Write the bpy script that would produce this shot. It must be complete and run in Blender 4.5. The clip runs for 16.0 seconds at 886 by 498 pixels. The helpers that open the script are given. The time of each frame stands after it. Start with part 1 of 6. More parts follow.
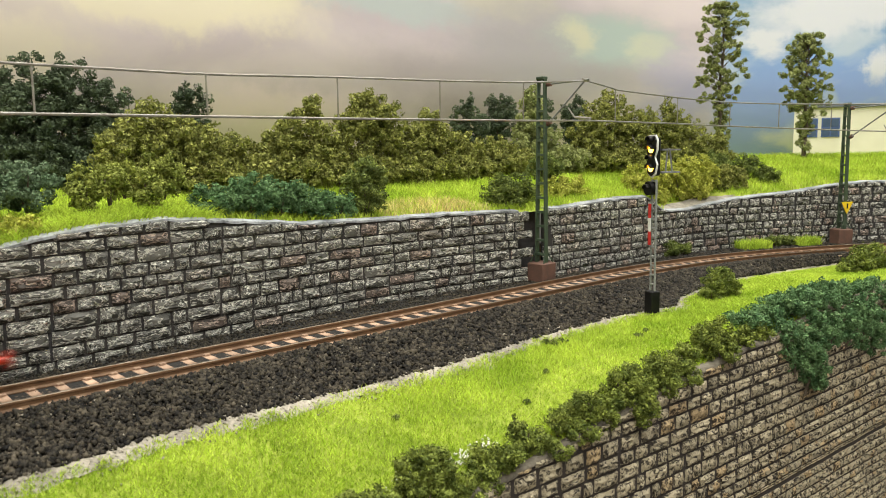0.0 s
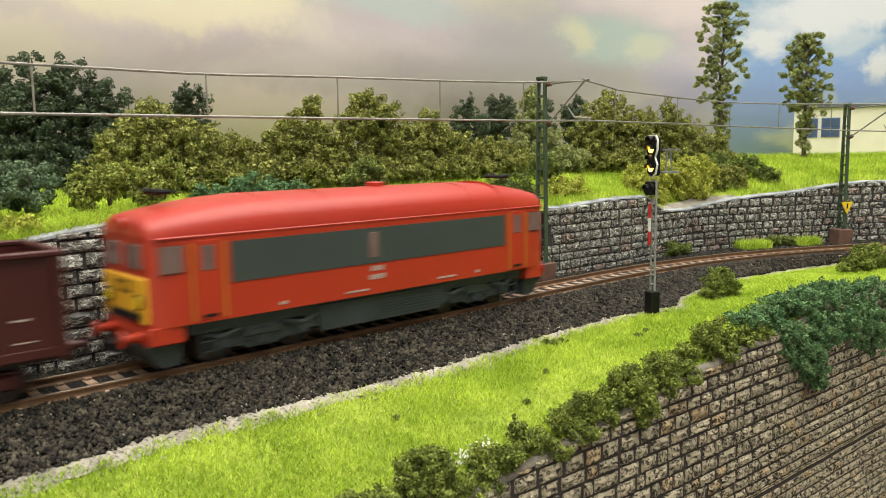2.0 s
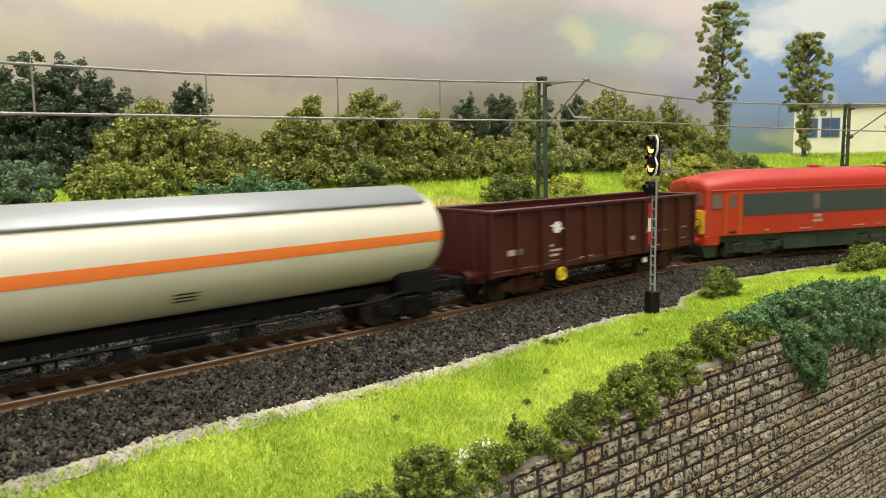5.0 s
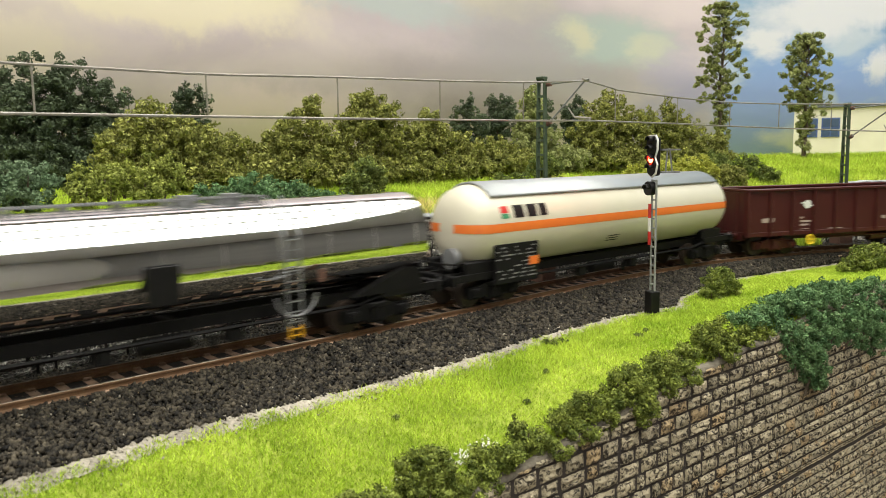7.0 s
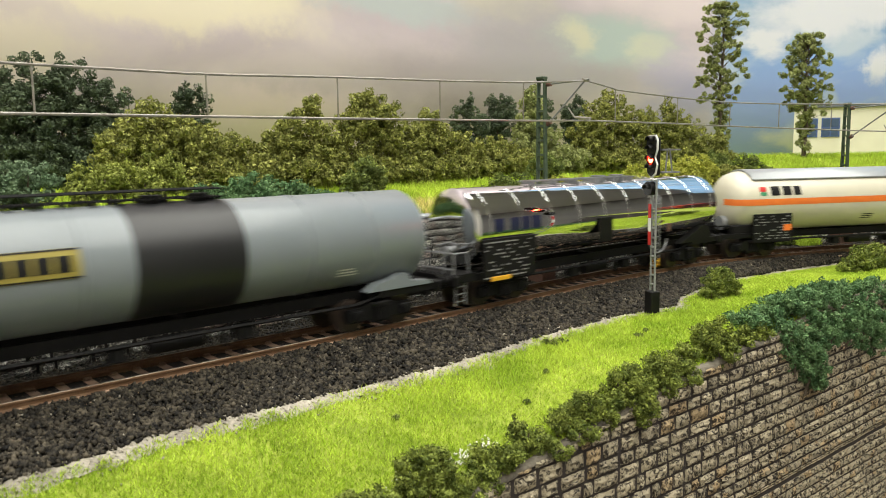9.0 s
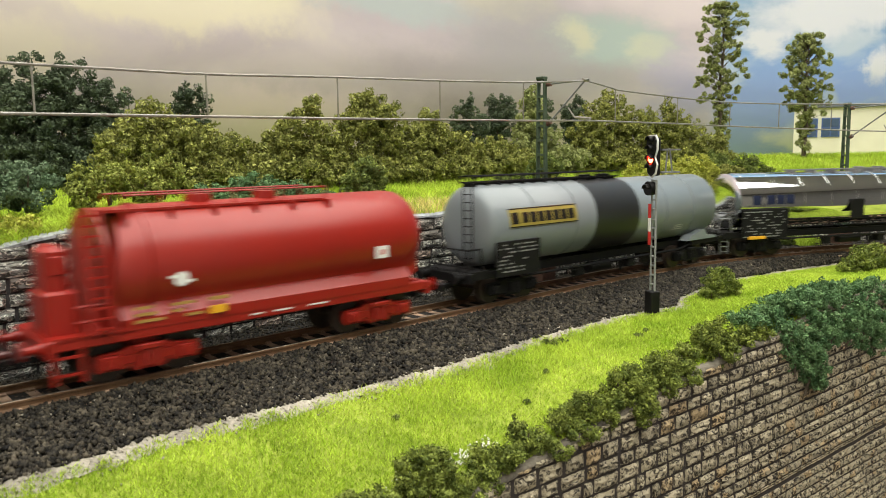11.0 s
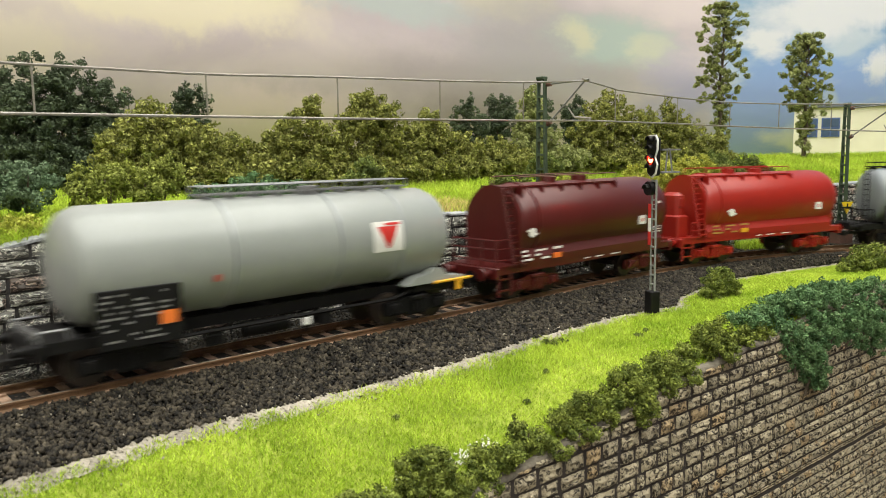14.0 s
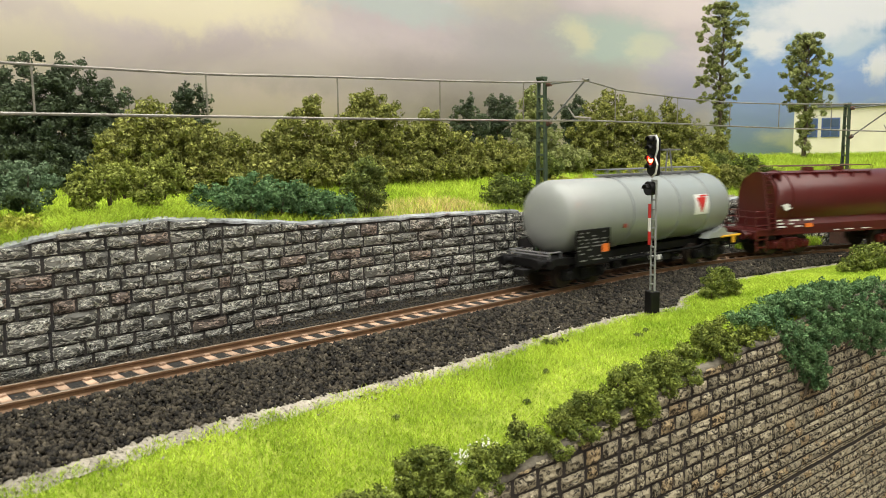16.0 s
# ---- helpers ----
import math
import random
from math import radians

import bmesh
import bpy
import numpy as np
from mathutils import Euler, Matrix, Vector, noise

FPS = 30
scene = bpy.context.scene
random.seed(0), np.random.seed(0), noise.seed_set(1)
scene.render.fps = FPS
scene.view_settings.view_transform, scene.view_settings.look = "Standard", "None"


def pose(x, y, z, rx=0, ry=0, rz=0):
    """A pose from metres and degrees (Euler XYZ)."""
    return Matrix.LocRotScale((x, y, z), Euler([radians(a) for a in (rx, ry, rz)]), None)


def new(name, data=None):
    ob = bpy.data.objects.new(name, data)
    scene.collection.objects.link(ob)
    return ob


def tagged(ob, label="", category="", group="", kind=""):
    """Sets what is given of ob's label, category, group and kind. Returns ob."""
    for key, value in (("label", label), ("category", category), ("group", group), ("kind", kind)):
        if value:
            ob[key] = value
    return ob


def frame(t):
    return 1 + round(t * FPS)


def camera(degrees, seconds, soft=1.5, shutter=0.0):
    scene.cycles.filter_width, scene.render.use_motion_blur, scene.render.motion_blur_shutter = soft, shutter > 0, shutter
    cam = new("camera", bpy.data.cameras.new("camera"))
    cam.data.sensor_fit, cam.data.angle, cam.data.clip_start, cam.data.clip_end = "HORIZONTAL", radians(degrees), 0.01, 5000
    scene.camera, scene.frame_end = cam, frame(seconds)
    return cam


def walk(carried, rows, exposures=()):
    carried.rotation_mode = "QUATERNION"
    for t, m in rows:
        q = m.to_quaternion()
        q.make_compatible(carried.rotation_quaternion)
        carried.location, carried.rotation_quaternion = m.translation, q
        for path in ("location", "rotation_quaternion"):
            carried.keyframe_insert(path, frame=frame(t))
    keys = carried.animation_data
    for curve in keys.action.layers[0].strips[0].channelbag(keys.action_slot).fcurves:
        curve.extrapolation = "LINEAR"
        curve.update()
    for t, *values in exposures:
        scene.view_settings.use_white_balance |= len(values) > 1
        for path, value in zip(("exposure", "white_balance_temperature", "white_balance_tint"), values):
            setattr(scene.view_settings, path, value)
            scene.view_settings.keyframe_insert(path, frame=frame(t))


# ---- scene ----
# An H0 model railway (1:87) on a layout in a room. Plan numbers are in millimetres, rail top is z = 0.
cam = camera(59.87, 16.0, 0.9, 0.9)
EYE = (0.0, 0.0, 0.05943)
AIM = pose(*EYE, 90 - 7.10, 0, 0) @ pose(0, 0, 0, 0, 0, -0.83)
cam.data.dof.use_dof, cam.data.dof.focus_distance, cam.data.dof.aperture_fstop = True, 0.34, 44.0
walk(cam, [(0.0, AIM), (16.0, AIM)], exposures=[(0.0, 0.0), (16.0, 0.0)])

world = bpy.data.worlds.new("room_air")
world.use_nodes = True
world.node_tree.nodes["Background"].inputs[0].default_value = (0.8, 0.85, 0.9, 1)
world.node_tree.nodes["Background"].inputs[1].default_value = 0.02
scene.world = world


def ceiling_lamp(x, y, z, wide, deep, watts, colour):
    data = bpy.data.lights.new("ceiling_lamp", "AREA")
    data.shape, data.size, data.size_y, data.energy, data.color = "RECTANGLE", wide, deep, watts, colour
    ob = new("ceiling_lamp_light", data)
    ob.matrix_world = pose(x, y, z, 0, 0, 42)
    return ob


WARM = (1.0, 0.98, 0.9)
for off in (-0.75, -0.35, 0.05, 0.45):
    ceiling_lamp(0.1 - 0.67 * off, 0.1 + 0.74 * off, 1.15, 2.0, 0.33, 12.9, WARM)

# ---- materials ----


def mat(name, colour, rough=0.6, metal=0.0, other=None, scale=400.0, bump=0.0, fine=3000.0, amount=1.0, spec=0.5, per_piece=0.0, per_island=0.0):
    """A surface: two colours mixed by coarse and fine noise, with relief and varied gloss."""
    m = bpy.data.materials.new(name)
    m.use_nodes = True
    t = m.node_tree
    b = t.nodes["Principled BSDF"]
    b.inputs["Metallic"].default_value = metal
    b.inputs["Roughness"].default_value = rough
    b.inputs["Specular IOR Level"].default_value = spec
    if other is None:
        other = tuple(c * 0.8 for c in colour)
    co = t.nodes.new("ShaderNodeTexCoord")
    n1, n2 = t.nodes.new("ShaderNodeTexNoise"), t.nodes.new("ShaderNodeTexNoise")
    n1.inputs["Scale"].default_value, n2.inputs["Scale"].default_value = scale, fine
    n1.inputs["Detail"].default_value = 4
    for n in (n1, n2):
        t.links.new(co.outputs["Object"], n.inputs["Vector"])
    add = t.nodes.new("ShaderNodeMath")
    add.operation = "MULTIPLY_ADD"
    t.links.new(n2.outputs["Fac"], add.inputs[0])
    add.inputs[1].default_value = 0.5
    t.links.new(n1.outputs["Fac"], add.inputs[2])
    ramp = t.nodes.new("ShaderNodeMapRange")
    ramp.inputs["From Min"].default_value, ramp.inputs["From Max"].default_value = 0.55, 0.95
    ramp.inputs["To Max"].default_value = amount
    t.links.new(add.outputs[0], ramp.inputs["Value"])
    mix = t.nodes.new("ShaderNodeMix")
    mix.data_type = "RGBA"
    mix.inputs["A"].default_value, mix.inputs["B"].default_value = (*colour, 1), (*other, 1)
    t.links.new(ramp.outputs[0], mix.inputs["Factor"])
    last = mix.outputs["Result"]
    for strength, kind, out in ((per_piece, "ShaderNodeObjectInfo", "Random"), (per_island, "ShaderNodeNewGeometry", "Random Per Island")):
        if strength:
            info = t.nodes.new(kind)
            span = t.nodes.new("ShaderNodeMapRange")
            span.inputs["To Min"].default_value, span.inputs["To Max"].default_value = 1 - strength, 1 + strength
            t.links.new(info.outputs[out], span.inputs["Value"])
            hsv = t.nodes.new("ShaderNodeHueSaturation")
            t.links.new(span.outputs[0], hsv.inputs["Value"])
            t.links.new(last, hsv.inputs["Color"])
            last = hsv.outputs["Color"]
    t.links.new(last, b.inputs["Base Color"])
    gloss = t.nodes.new("ShaderNodeMapRange")
    gloss.inputs["To Min"].default_value, gloss.inputs["To Max"].default_value = max(0.02, rough * 0.85), min(1, rough * 1.15)
    t.links.new(n1.outputs["Fac"], gloss.inputs["Value"])
    t.links.new(gloss.outputs[0], b.inputs["Roughness"])
    if bump:
        bm_ = t.nodes.new("ShaderNodeBump")
        bm_.inputs["Strength"].default_value, bm_.inputs["Distance"].default_value = 0.6, bump
        t.links.new(add.outputs[0], bm_.inputs["Height"])
        t.links.new(bm_.outputs[0], b.inputs["Normal"])
    return m


def leaf_mat(name, colour, other, scale=250.0, vary=0.3, trans=0.06):
    m = mat(name, colour, 0.75, 0.0, other, scale, 0.0, 1500.0, 1.0, 0.25, 0.0, vary)
    t = m.node_tree
    b = t.nodes["Principled BSDF"]
    tr = t.nodes.new("ShaderNodeBsdfTranslucent")
    src = b.inputs["Base Color"].links[0].from_socket
    t.links.new(src, tr.inputs["Color"])
    mx = t.nodes.new("ShaderNodeMixShader")
    mx.inputs[0].default_value = trans
    t.links.new(b.outputs[0], mx.inputs[1])
    t.links.new(tr.outputs[0], mx.inputs[2])
    t.links.new(mx.outputs[0], t.nodes["Material Output"].inputs["Surface"])
    return m


def lit(name, colour, strength):
    m = bpy.data.materials.new(name)
    m.use_nodes = True
    b = m.node_tree.nodes["Principled BSDF"]
    b.inputs["Base Color"].default_value = (*colour, 1)
    b.inputs["Emission Color"].default_value = (*colour, 1)
    b.inputs["Emission Strength"].default_value = strength
    return m


def stone_mat(name, dark, light, mapping, lo, hi, vary, per_piece, relief, stain, crest_glint=0.0):
    """Rough stone: one relief gives the height and the pale brushed parts; the last argument paints highlights into the
    colour along thin wavy ridges.
    """
    m = bpy.data.materials.new(name)
    m.use_nodes = True
    t = m.node_tree
    b = t.nodes["Principled BSDF"]
    b.inputs["Roughness"].default_value, b.inputs["Specular IOR Level"].default_value = 0.62, 0.45
    co = t.nodes.new("ShaderNodeTexCoord")
    mp = t.nodes.new("ShaderNodeMapping")
    mp.inputs["Scale"].default_value = mapping
    t.links.new(co.outputs["Object"], mp.inputs[0])
    n = t.nodes.new("ShaderNodeTexNoise")
    n.noise_dimensions = "4D"
    n.inputs["Scale"].default_value, n.inputs["Detail"].default_value, n.inputs["Roughness"].default_value, n.inputs["Distortion"].default_value = 1.0, 3.0, 0.6, 0.8
    t.links.new(mp.outputs[0], n.inputs["Vector"])
    info = t.nodes.new("ShaderNodeObjectInfo" if per_piece else "ShaderNodeNewGeometry")
    rnd = info.outputs["Random" if per_piece else "Random Per Island"]
    w = t.nodes.new("ShaderNodeMath")
    w.operation = "MULTIPLY"
    w.inputs[1].default_value = 40.0
    t.links.new(rnd, w.inputs[0])
    t.links.new(w.outputs[0], n.inputs["W"])
    r = t.nodes.new("ShaderNodeMapRange")
    r.interpolation_type = "SMOOTHSTEP"
    r.inputs["From Min"].default_value, r.inputs["From Max"].default_value = lo, hi
    t.links.new(n.outputs["Fac"], r.inputs["Value"])
    mix = t.nodes.new("ShaderNodeMix")
    mix.data_type = "RGBA"
    mix.inputs["A"].default_value, mix.inputs["B"].default_value = (*dark, 1), (*light, 1)
    fac, height = r.outputs[0], n.outputs["Fac"]
    # glints on the ridges are put into the base colour, over the dry-brushed tone
    if crest_glint:
        steps = []
        for op, value in (("SUBTRACT", 0.5), ("ABSOLUTE", 0.0), ("DIVIDE", crest_glint)):
            k = t.nodes.new("ShaderNodeMath")
            k.operation = op
            k.inputs[1].default_value = value
            t.links.new(steps[-1] if steps else n.outputs["Fac"], k.inputs[0])
            steps.append(k.outputs[0])
        ridge = t.nodes.new("ShaderNodeMapRange")
        ridge.interpolation_type = "SMOOTHSTEP"
        ridge.inputs["To Min"].default_value, ridge.inputs["To Max"].default_value = 1.0, 0.0
        t.links.new(steps[-1], ridge.inputs["Value"])
        both = t.nodes.new("ShaderNodeMath")
        both.operation = "MULTIPLY_ADD"
        both.use_clamp = True
        both.inputs[1].default_value = 0.16
        t.links.new(r.outputs[0], both.inputs[0])
        t.links.new(ridge.outputs[0], both.inputs[2])
        fac = height = both.outputs[0]
    t.links.new(fac, mix.inputs["Factor"])
    s_ = t.nodes.new("ShaderNodeMapRange")
    s_.inputs["From Min"].default_value, s_.inputs["From Max"].default_value, s_.inputs["To Max"].default_value = 0.86, 0.9, 0.55
    t.links.new(rnd, s_.inputs["Value"])
    mix2 = t.nodes.new("ShaderNodeMix")
    mix2.data_type = "RGBA"
    mix2.blend_type = "MULTIPLY"
    mix2.inputs["B"].default_value = (*stain, 1)
    t.links.new(s_.outputs[0], mix2.inputs["Factor"])
    t.links.new(mix.outputs["Result"], mix2.inputs["A"])
    sp = t.nodes.new("ShaderNodeMapRange")
    sp.inputs["To Min"].default_value, sp.inputs["To Max"].default_value = 1 - vary, 1 + vary
    fr = t.nodes.new("ShaderNodeMath")
    fr.operation = "FRACT"
    t.links.new(w.outputs[0], fr.inputs[0])
    t.links.new(fr.outputs[0], sp.inputs["Value"])
    hsv = t.nodes.new("ShaderNodeHueSaturation")
    t.links.new(sp.outputs[0], hsv.inputs["Value"])
    t.links.new(mix2.outputs["Result"], hsv.inputs["Color"])
    t.links.new(hsv.outputs["Color"], b.inputs["Base Color"])
    bm_ = t.nodes.new("ShaderNodeBump")
    bm_.inputs["Strength"].default_value, bm_.inputs["Distance"].default_value = 1.0, relief
    t.links.new(height, bm_.inputs["Height"])
    t.links.new(bm_.outputs[0], b.inputs["Normal"])
    return m


GREY_D, GREY_L, BRN_D, BRN_L = (0.065, 0.064, 0.055), (0.82, 0.8, 0.72), (0.024, 0.018, 0.013), (0.41, 0.355, 0.245)
STONE = stone_mat("grey_wall_stone", GREY_D, GREY_L, (2.2, 1.0, 2.1), 0.4, 0.66, 0.2, True, 0.0009, (0.8, 0.5, 0.42), 0.062)
STONE_REST = stone_mat("grey_wall_stone_far", GREY_D, GREY_L, (260, 260, 460), 0.4, 0.66, 0.2, False, 0.0009, (0.8, 0.5, 0.42), 0.062)
BRICK = stone_mat("brown_grey_stone", BRN_D, BRN_L, (5.0, 1.0, 2.8), 0.39, 0.56, 0.2, True, 0.0007, (0.95, 0.7, 0.42))
BRICK_REST = stone_mat("brown_grey_stone_far", BRN_D, BRN_L, (520, 520, 640), 0.39, 0.56, 0.2, False, 0.0007, (0.95, 0.7, 0.42))
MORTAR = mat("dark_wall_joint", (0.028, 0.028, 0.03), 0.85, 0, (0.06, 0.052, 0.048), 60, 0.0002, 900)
BRICK_JOINT = mat("brown_dark_joint", (0.028, 0.022, 0.02), 0.9, 0, (0.05, 0.04, 0.034), 90, 0.0002, 900)
BRICK_EDGE = mat("grey_brown_plaster", (0.06, 0.05, 0.037), 0.85, 0, (0.22, 0.195, 0.15), 110, 0.0004, 900)
CAP = mat("blue_grey_plaster", (0.09, 0.096, 0.1), 0.65, 0, (0.44, 0.46, 0.48), 60, 0.0004, 900)
BALLAST = mat("dark_ballast", (0.006, 0.0053, 0.004), 0.7, 0, (0.058, 0.049, 0.035), 300, 0.0, 2500, 1.0, 0.2, 0, 0.95)
BALLAST_BROWN = mat("brown_dusty_ballast", (0.05, 0.036, 0.026), 0.85, 0, (0.15, 0.115, 0.085), 160, 0.0, 2500, 1.0, 0.3, 0, 0.7)
BED = mat("ballast_bed", (0.006, 0.0055, 0.005), 0.95, 0, (0.014, 0.0125, 0.01), 700, 0.0004, 2500)
SAND = mat("dried_glue_and_sand", (0.15, 0.135, 0.105), 0.8, 0, (0.44, 0.4, 0.325), 90, 0.0004, 1500)
PLASTER = mat("white_plaster", (0.62, 0.6, 0.52), 0.8, 0, (0.8, 0.78, 0.7), 200, 0.0003, 1500)
SOIL = mat("green_ground", (0.18, 0.24, 0.02), 0.95, 0, (0.36, 0.42, 0.06), 90, 0.0003, 1200)
GRASS = leaf_mat("bright_static_grass", (0.29, 0.43, 0.03), (0.58, 0.7, 0.095), 60, 0.4, 0.3)
GRASS_DRY = leaf_mat("pale_yellow_grass", (0.66, 0.53, 0.22), (0.56, 0.56, 0.17), 45, 0.35, 0.3)
LEAF_OLIVE = leaf_mat("olive_foam_leaf", (0.075, 0.09, 0.015), (0.37, 0.38, 0.1), 260, 0.5)
LEAF_DARK = leaf_mat("dark_olive_leaf", (0.06, 0.088, 0.02), (0.22, 0.27, 0.06), 240, 0.4)
LEAF_TEAL = leaf_mat("blue_green_leaf", (0.05, 0.122, 0.045), (0.17, 0.28, 0.115), 240, 0.4)
LEAF_PALE = leaf_mat("pale_sage_leaf", (0.08, 0.14, 0.07), (0.19, 0.26, 0.15), 120)
LEAF_MOSS = leaf_mat("moss_green_crumb", (0.11, 0.14, 0.022), (0.36, 0.4, 0.09), 200)
LEAF_EDGE = leaf_mat("dark_olive_crumb", (0.06, 0.088, 0.015), (0.27, 0.32, 0.06), 300, 0.4)
LEAF_LIME = leaf_mat("lime_leaf", (0.25, 0.28, 0.03), (0.56, 0.57, 0.11), 200)
LEAF_DEEP = leaf_mat("deep_dark_leaf", (0.045, 0.068, 0.036), (0.11, 0.14, 0.078), 120)
LEAF_SAGE = leaf_mat("sage_tree_leaf", (0.15, 0.18, 0.055), (0.38, 0.41, 0.16), 200)
BARK = mat("brown_bark", (0.08, 0.06, 0.04), 0.9, 0, (0.14, 0.11, 0.08), 300, 0.0003)
RAIL = mat("rusty_rail", (0.2, 0.115, 0.06), 0.5, 0.1, (0.13, 0.07, 0.036), 250, 0.0001, 2500)
RAIL_TOP = mat("worn_rail_head", (0.42, 0.36, 0.3), 0.3, 0.9, (0.25, 0.17, 0.11), 120, 0, 2500)
SLEEPER = mat("weathered_sleeper", (0.5, 0.345, 0.245), 0.75, 0, (0.26, 0.17, 0.115), 300, 0.0002, 1800, 1.0, 0.3, 0.2)
RUST = mat("rust_brown", (0.1, 0.055, 0.04), 0.7, 0, (0.16, 0.08, 0.055), 200, 0.0002)
MASTGREEN = mat("dark_green_mast", (0.035, 0.06, 0.035), 0.5, 0, (0.06, 0.085, 0.05), 200)
WIRE = mat("grey_wire", (0.38, 0.36, 0.33), 0.4, 0.6, (0.25, 0.23, 0.2), 300)
GREYMETAL = mat("grey_metal", (0.3, 0.31, 0.32), 0.45, 0.5, (0.22, 0.22, 0.23), 300)
BLACK = mat("black_plastic", (0.005, 0.005, 0.0055), 0.5, 0, (0.009, 0.0085, 0.0085), 300, 0.0, 2500, 1.0, 0.25)
FRAMEBLACK = mat("black_underframe", (0.004, 0.004, 0.0044), 0.6, 0, (0.008, 0.0076, 0.0074), 200, 0.0001, 2500, 1.0, 0.2)
WHITE = mat("white_paint", (0.75, 0.75, 0.73), 0.5, 0, (0.68, 0.68, 0.66), 200)
FADED = mat("faded_white_print", (0.42, 0.34, 0.31), 0.5, 0, (0.34, 0.27, 0.24), 300)
REDPAINT = mat("red_paint", (0.55, 0.03, 0.025), 0.45, 0, (0.48, 0.025, 0.02), 200)
YELLOW = mat("yellow_paint", (0.8, 0.42, 0.02), 0.45, 0, (0.7, 0.36, 0.02), 200)
ORANGE = mat("orange_paint", (0.8, 0.2, 0.03), 0.45, 0, (0.75, 0.17, 0.03), 200)
RAILORANGE = mat("dull_orange_paint", (0.55, 0.2, 0.02), 0.45, 0, (0.48, 0.17, 0.02), 200)
SIGN_YELLOW = mat("sign_yellow", (0.85, 0.6, 0.02), 0.5, 0, (0.8, 0.55, 0.02), 200)
LOCO_RED = mat("loco_red", (0.43, 0.038, 0.013), 0.36, 0, (0.39, 0.033, 0.012), 60, 0, 1500, 1.0, 0.5)
LOCO_ROOF = mat("loco_roof_red", (0.41, 0.031, 0.016), 0.4, 0, (0.37, 0.028, 0.015), 60, 0, 1500)
LOCO_BAND = mat("dark_grey_band", (0.045, 0.055, 0.052), 0.4, 0, (0.05, 0.062, 0.058), 60)
LOCO_GREY = mat("slate_grey_frame", (0.028, 0.036, 0.037), 0.5, 0, (0.042, 0.052, 0.053), 120, 0.0001)
WAGON_BROWN = mat("brown_red_wagon", (0.045, 0.0058, 0.0048), 0.45, 0, (0.058, 0.0082, 0.0066), 80, 0, 1500)
HOPPER_RED = mat("hopper_red", (0.29, 0.014, 0.0075), 0.36, 0, (0.265, 0.0125, 0.0068), 60, 0, 1500)
HOPPER_DARK = mat("hopper_dark_red", (0.066, 0.0066, 0.0056), 0.37, 0, (0.077, 0.0078, 0.0065), 60, 0, 1500)
TANK_CREAM = mat("cream_tank", (0.62, 0.585, 0.47), 0.3, 0, (0.58, 0.55, 0.44), 60, 0, 1500)
TANK_TOP = mat("grey_sunshield", (0.34, 0.36, 0.37), 0.36, 0.3, (0.31, 0.33, 0.34), 60)
CHROME = mat("polished_chrome", (0.88, 0.88, 0.87), 0.05, 1.0, (0.8, 0.81, 0.82), 60)
TANK_GREY = mat("light_blue_grey_tank", (0.2, 0.225, 0.24), 0.3, 0, (0.185, 0.21, 0.225), 60, 0, 1500)
TANK_WHITE = mat("pale_grey_tank", (0.29, 0.31, 0.3), 0.32, 0, (0.265, 0.285, 0.275), 60, 0, 1500)
TANK_BLACK = mat("black_tank_band", (0.012, 0.0125, 0.0135), 0.42, 0, (0.016, 0.0165, 0.0175), 60)
PANE = mat("dull_window_glass", (0.13, 0.085, 0.075), 0.15, 0, (0.18, 0.12, 0.105), 60, 0, 900, 1.0, 0.5)
WHEEL = mat("wheel_steel", (0.035, 0.028, 0.024), 0.45, 0.3, (0.06, 0.042, 0.032), 200)
HOUSE_WALL = mat("cream_house_wall", (0.74, 0.71, 0.58), 0.8, 0, (0.68, 0.65, 0.53), 60)
HOUSE_BLUE = mat("blue_window_paint", (0.05, 0.09, 0.26), 0.5, 0, (0.06, 0.11, 0.3), 60)
HOUSE_PANE = mat("blue_window_glass", (0.06, 0.09, 0.16), 0.1, 0, (0.08, 0.12, 0.2), 60)
HOUSE_ROOF = mat("dark_roof_edge", (0.1, 0.11, 0.13), 0.7, 0, (0.14, 0.15, 0.17), 80)
CEIL = mat("ceiling_paint", (0.8, 0.79, 0.76), 0.9, 0, (0.76, 0.75, 0.72), 3, 0, 40)
# Unseen walls' tones set the bounced light: three dark, the south one pale.
ROOM = mat("room_paint", (0.26, 0.255, 0.24), 0.9, 0, (0.23, 0.225, 0.215), 3, 0, 40)
ROOM_BOUNCE = mat("pale_bounce_wall_paint", (0.8, 0.77, 0.7), 0.9, 0, (0.76, 0.73, 0.66), 3, 0, 40)
ROOMFLOOR = mat("room_floor_vinyl", (0.2, 0.18, 0.16), 0.6, 0, (0.24, 0.21, 0.19), 3, 0, 40)

# ---- shapes ----


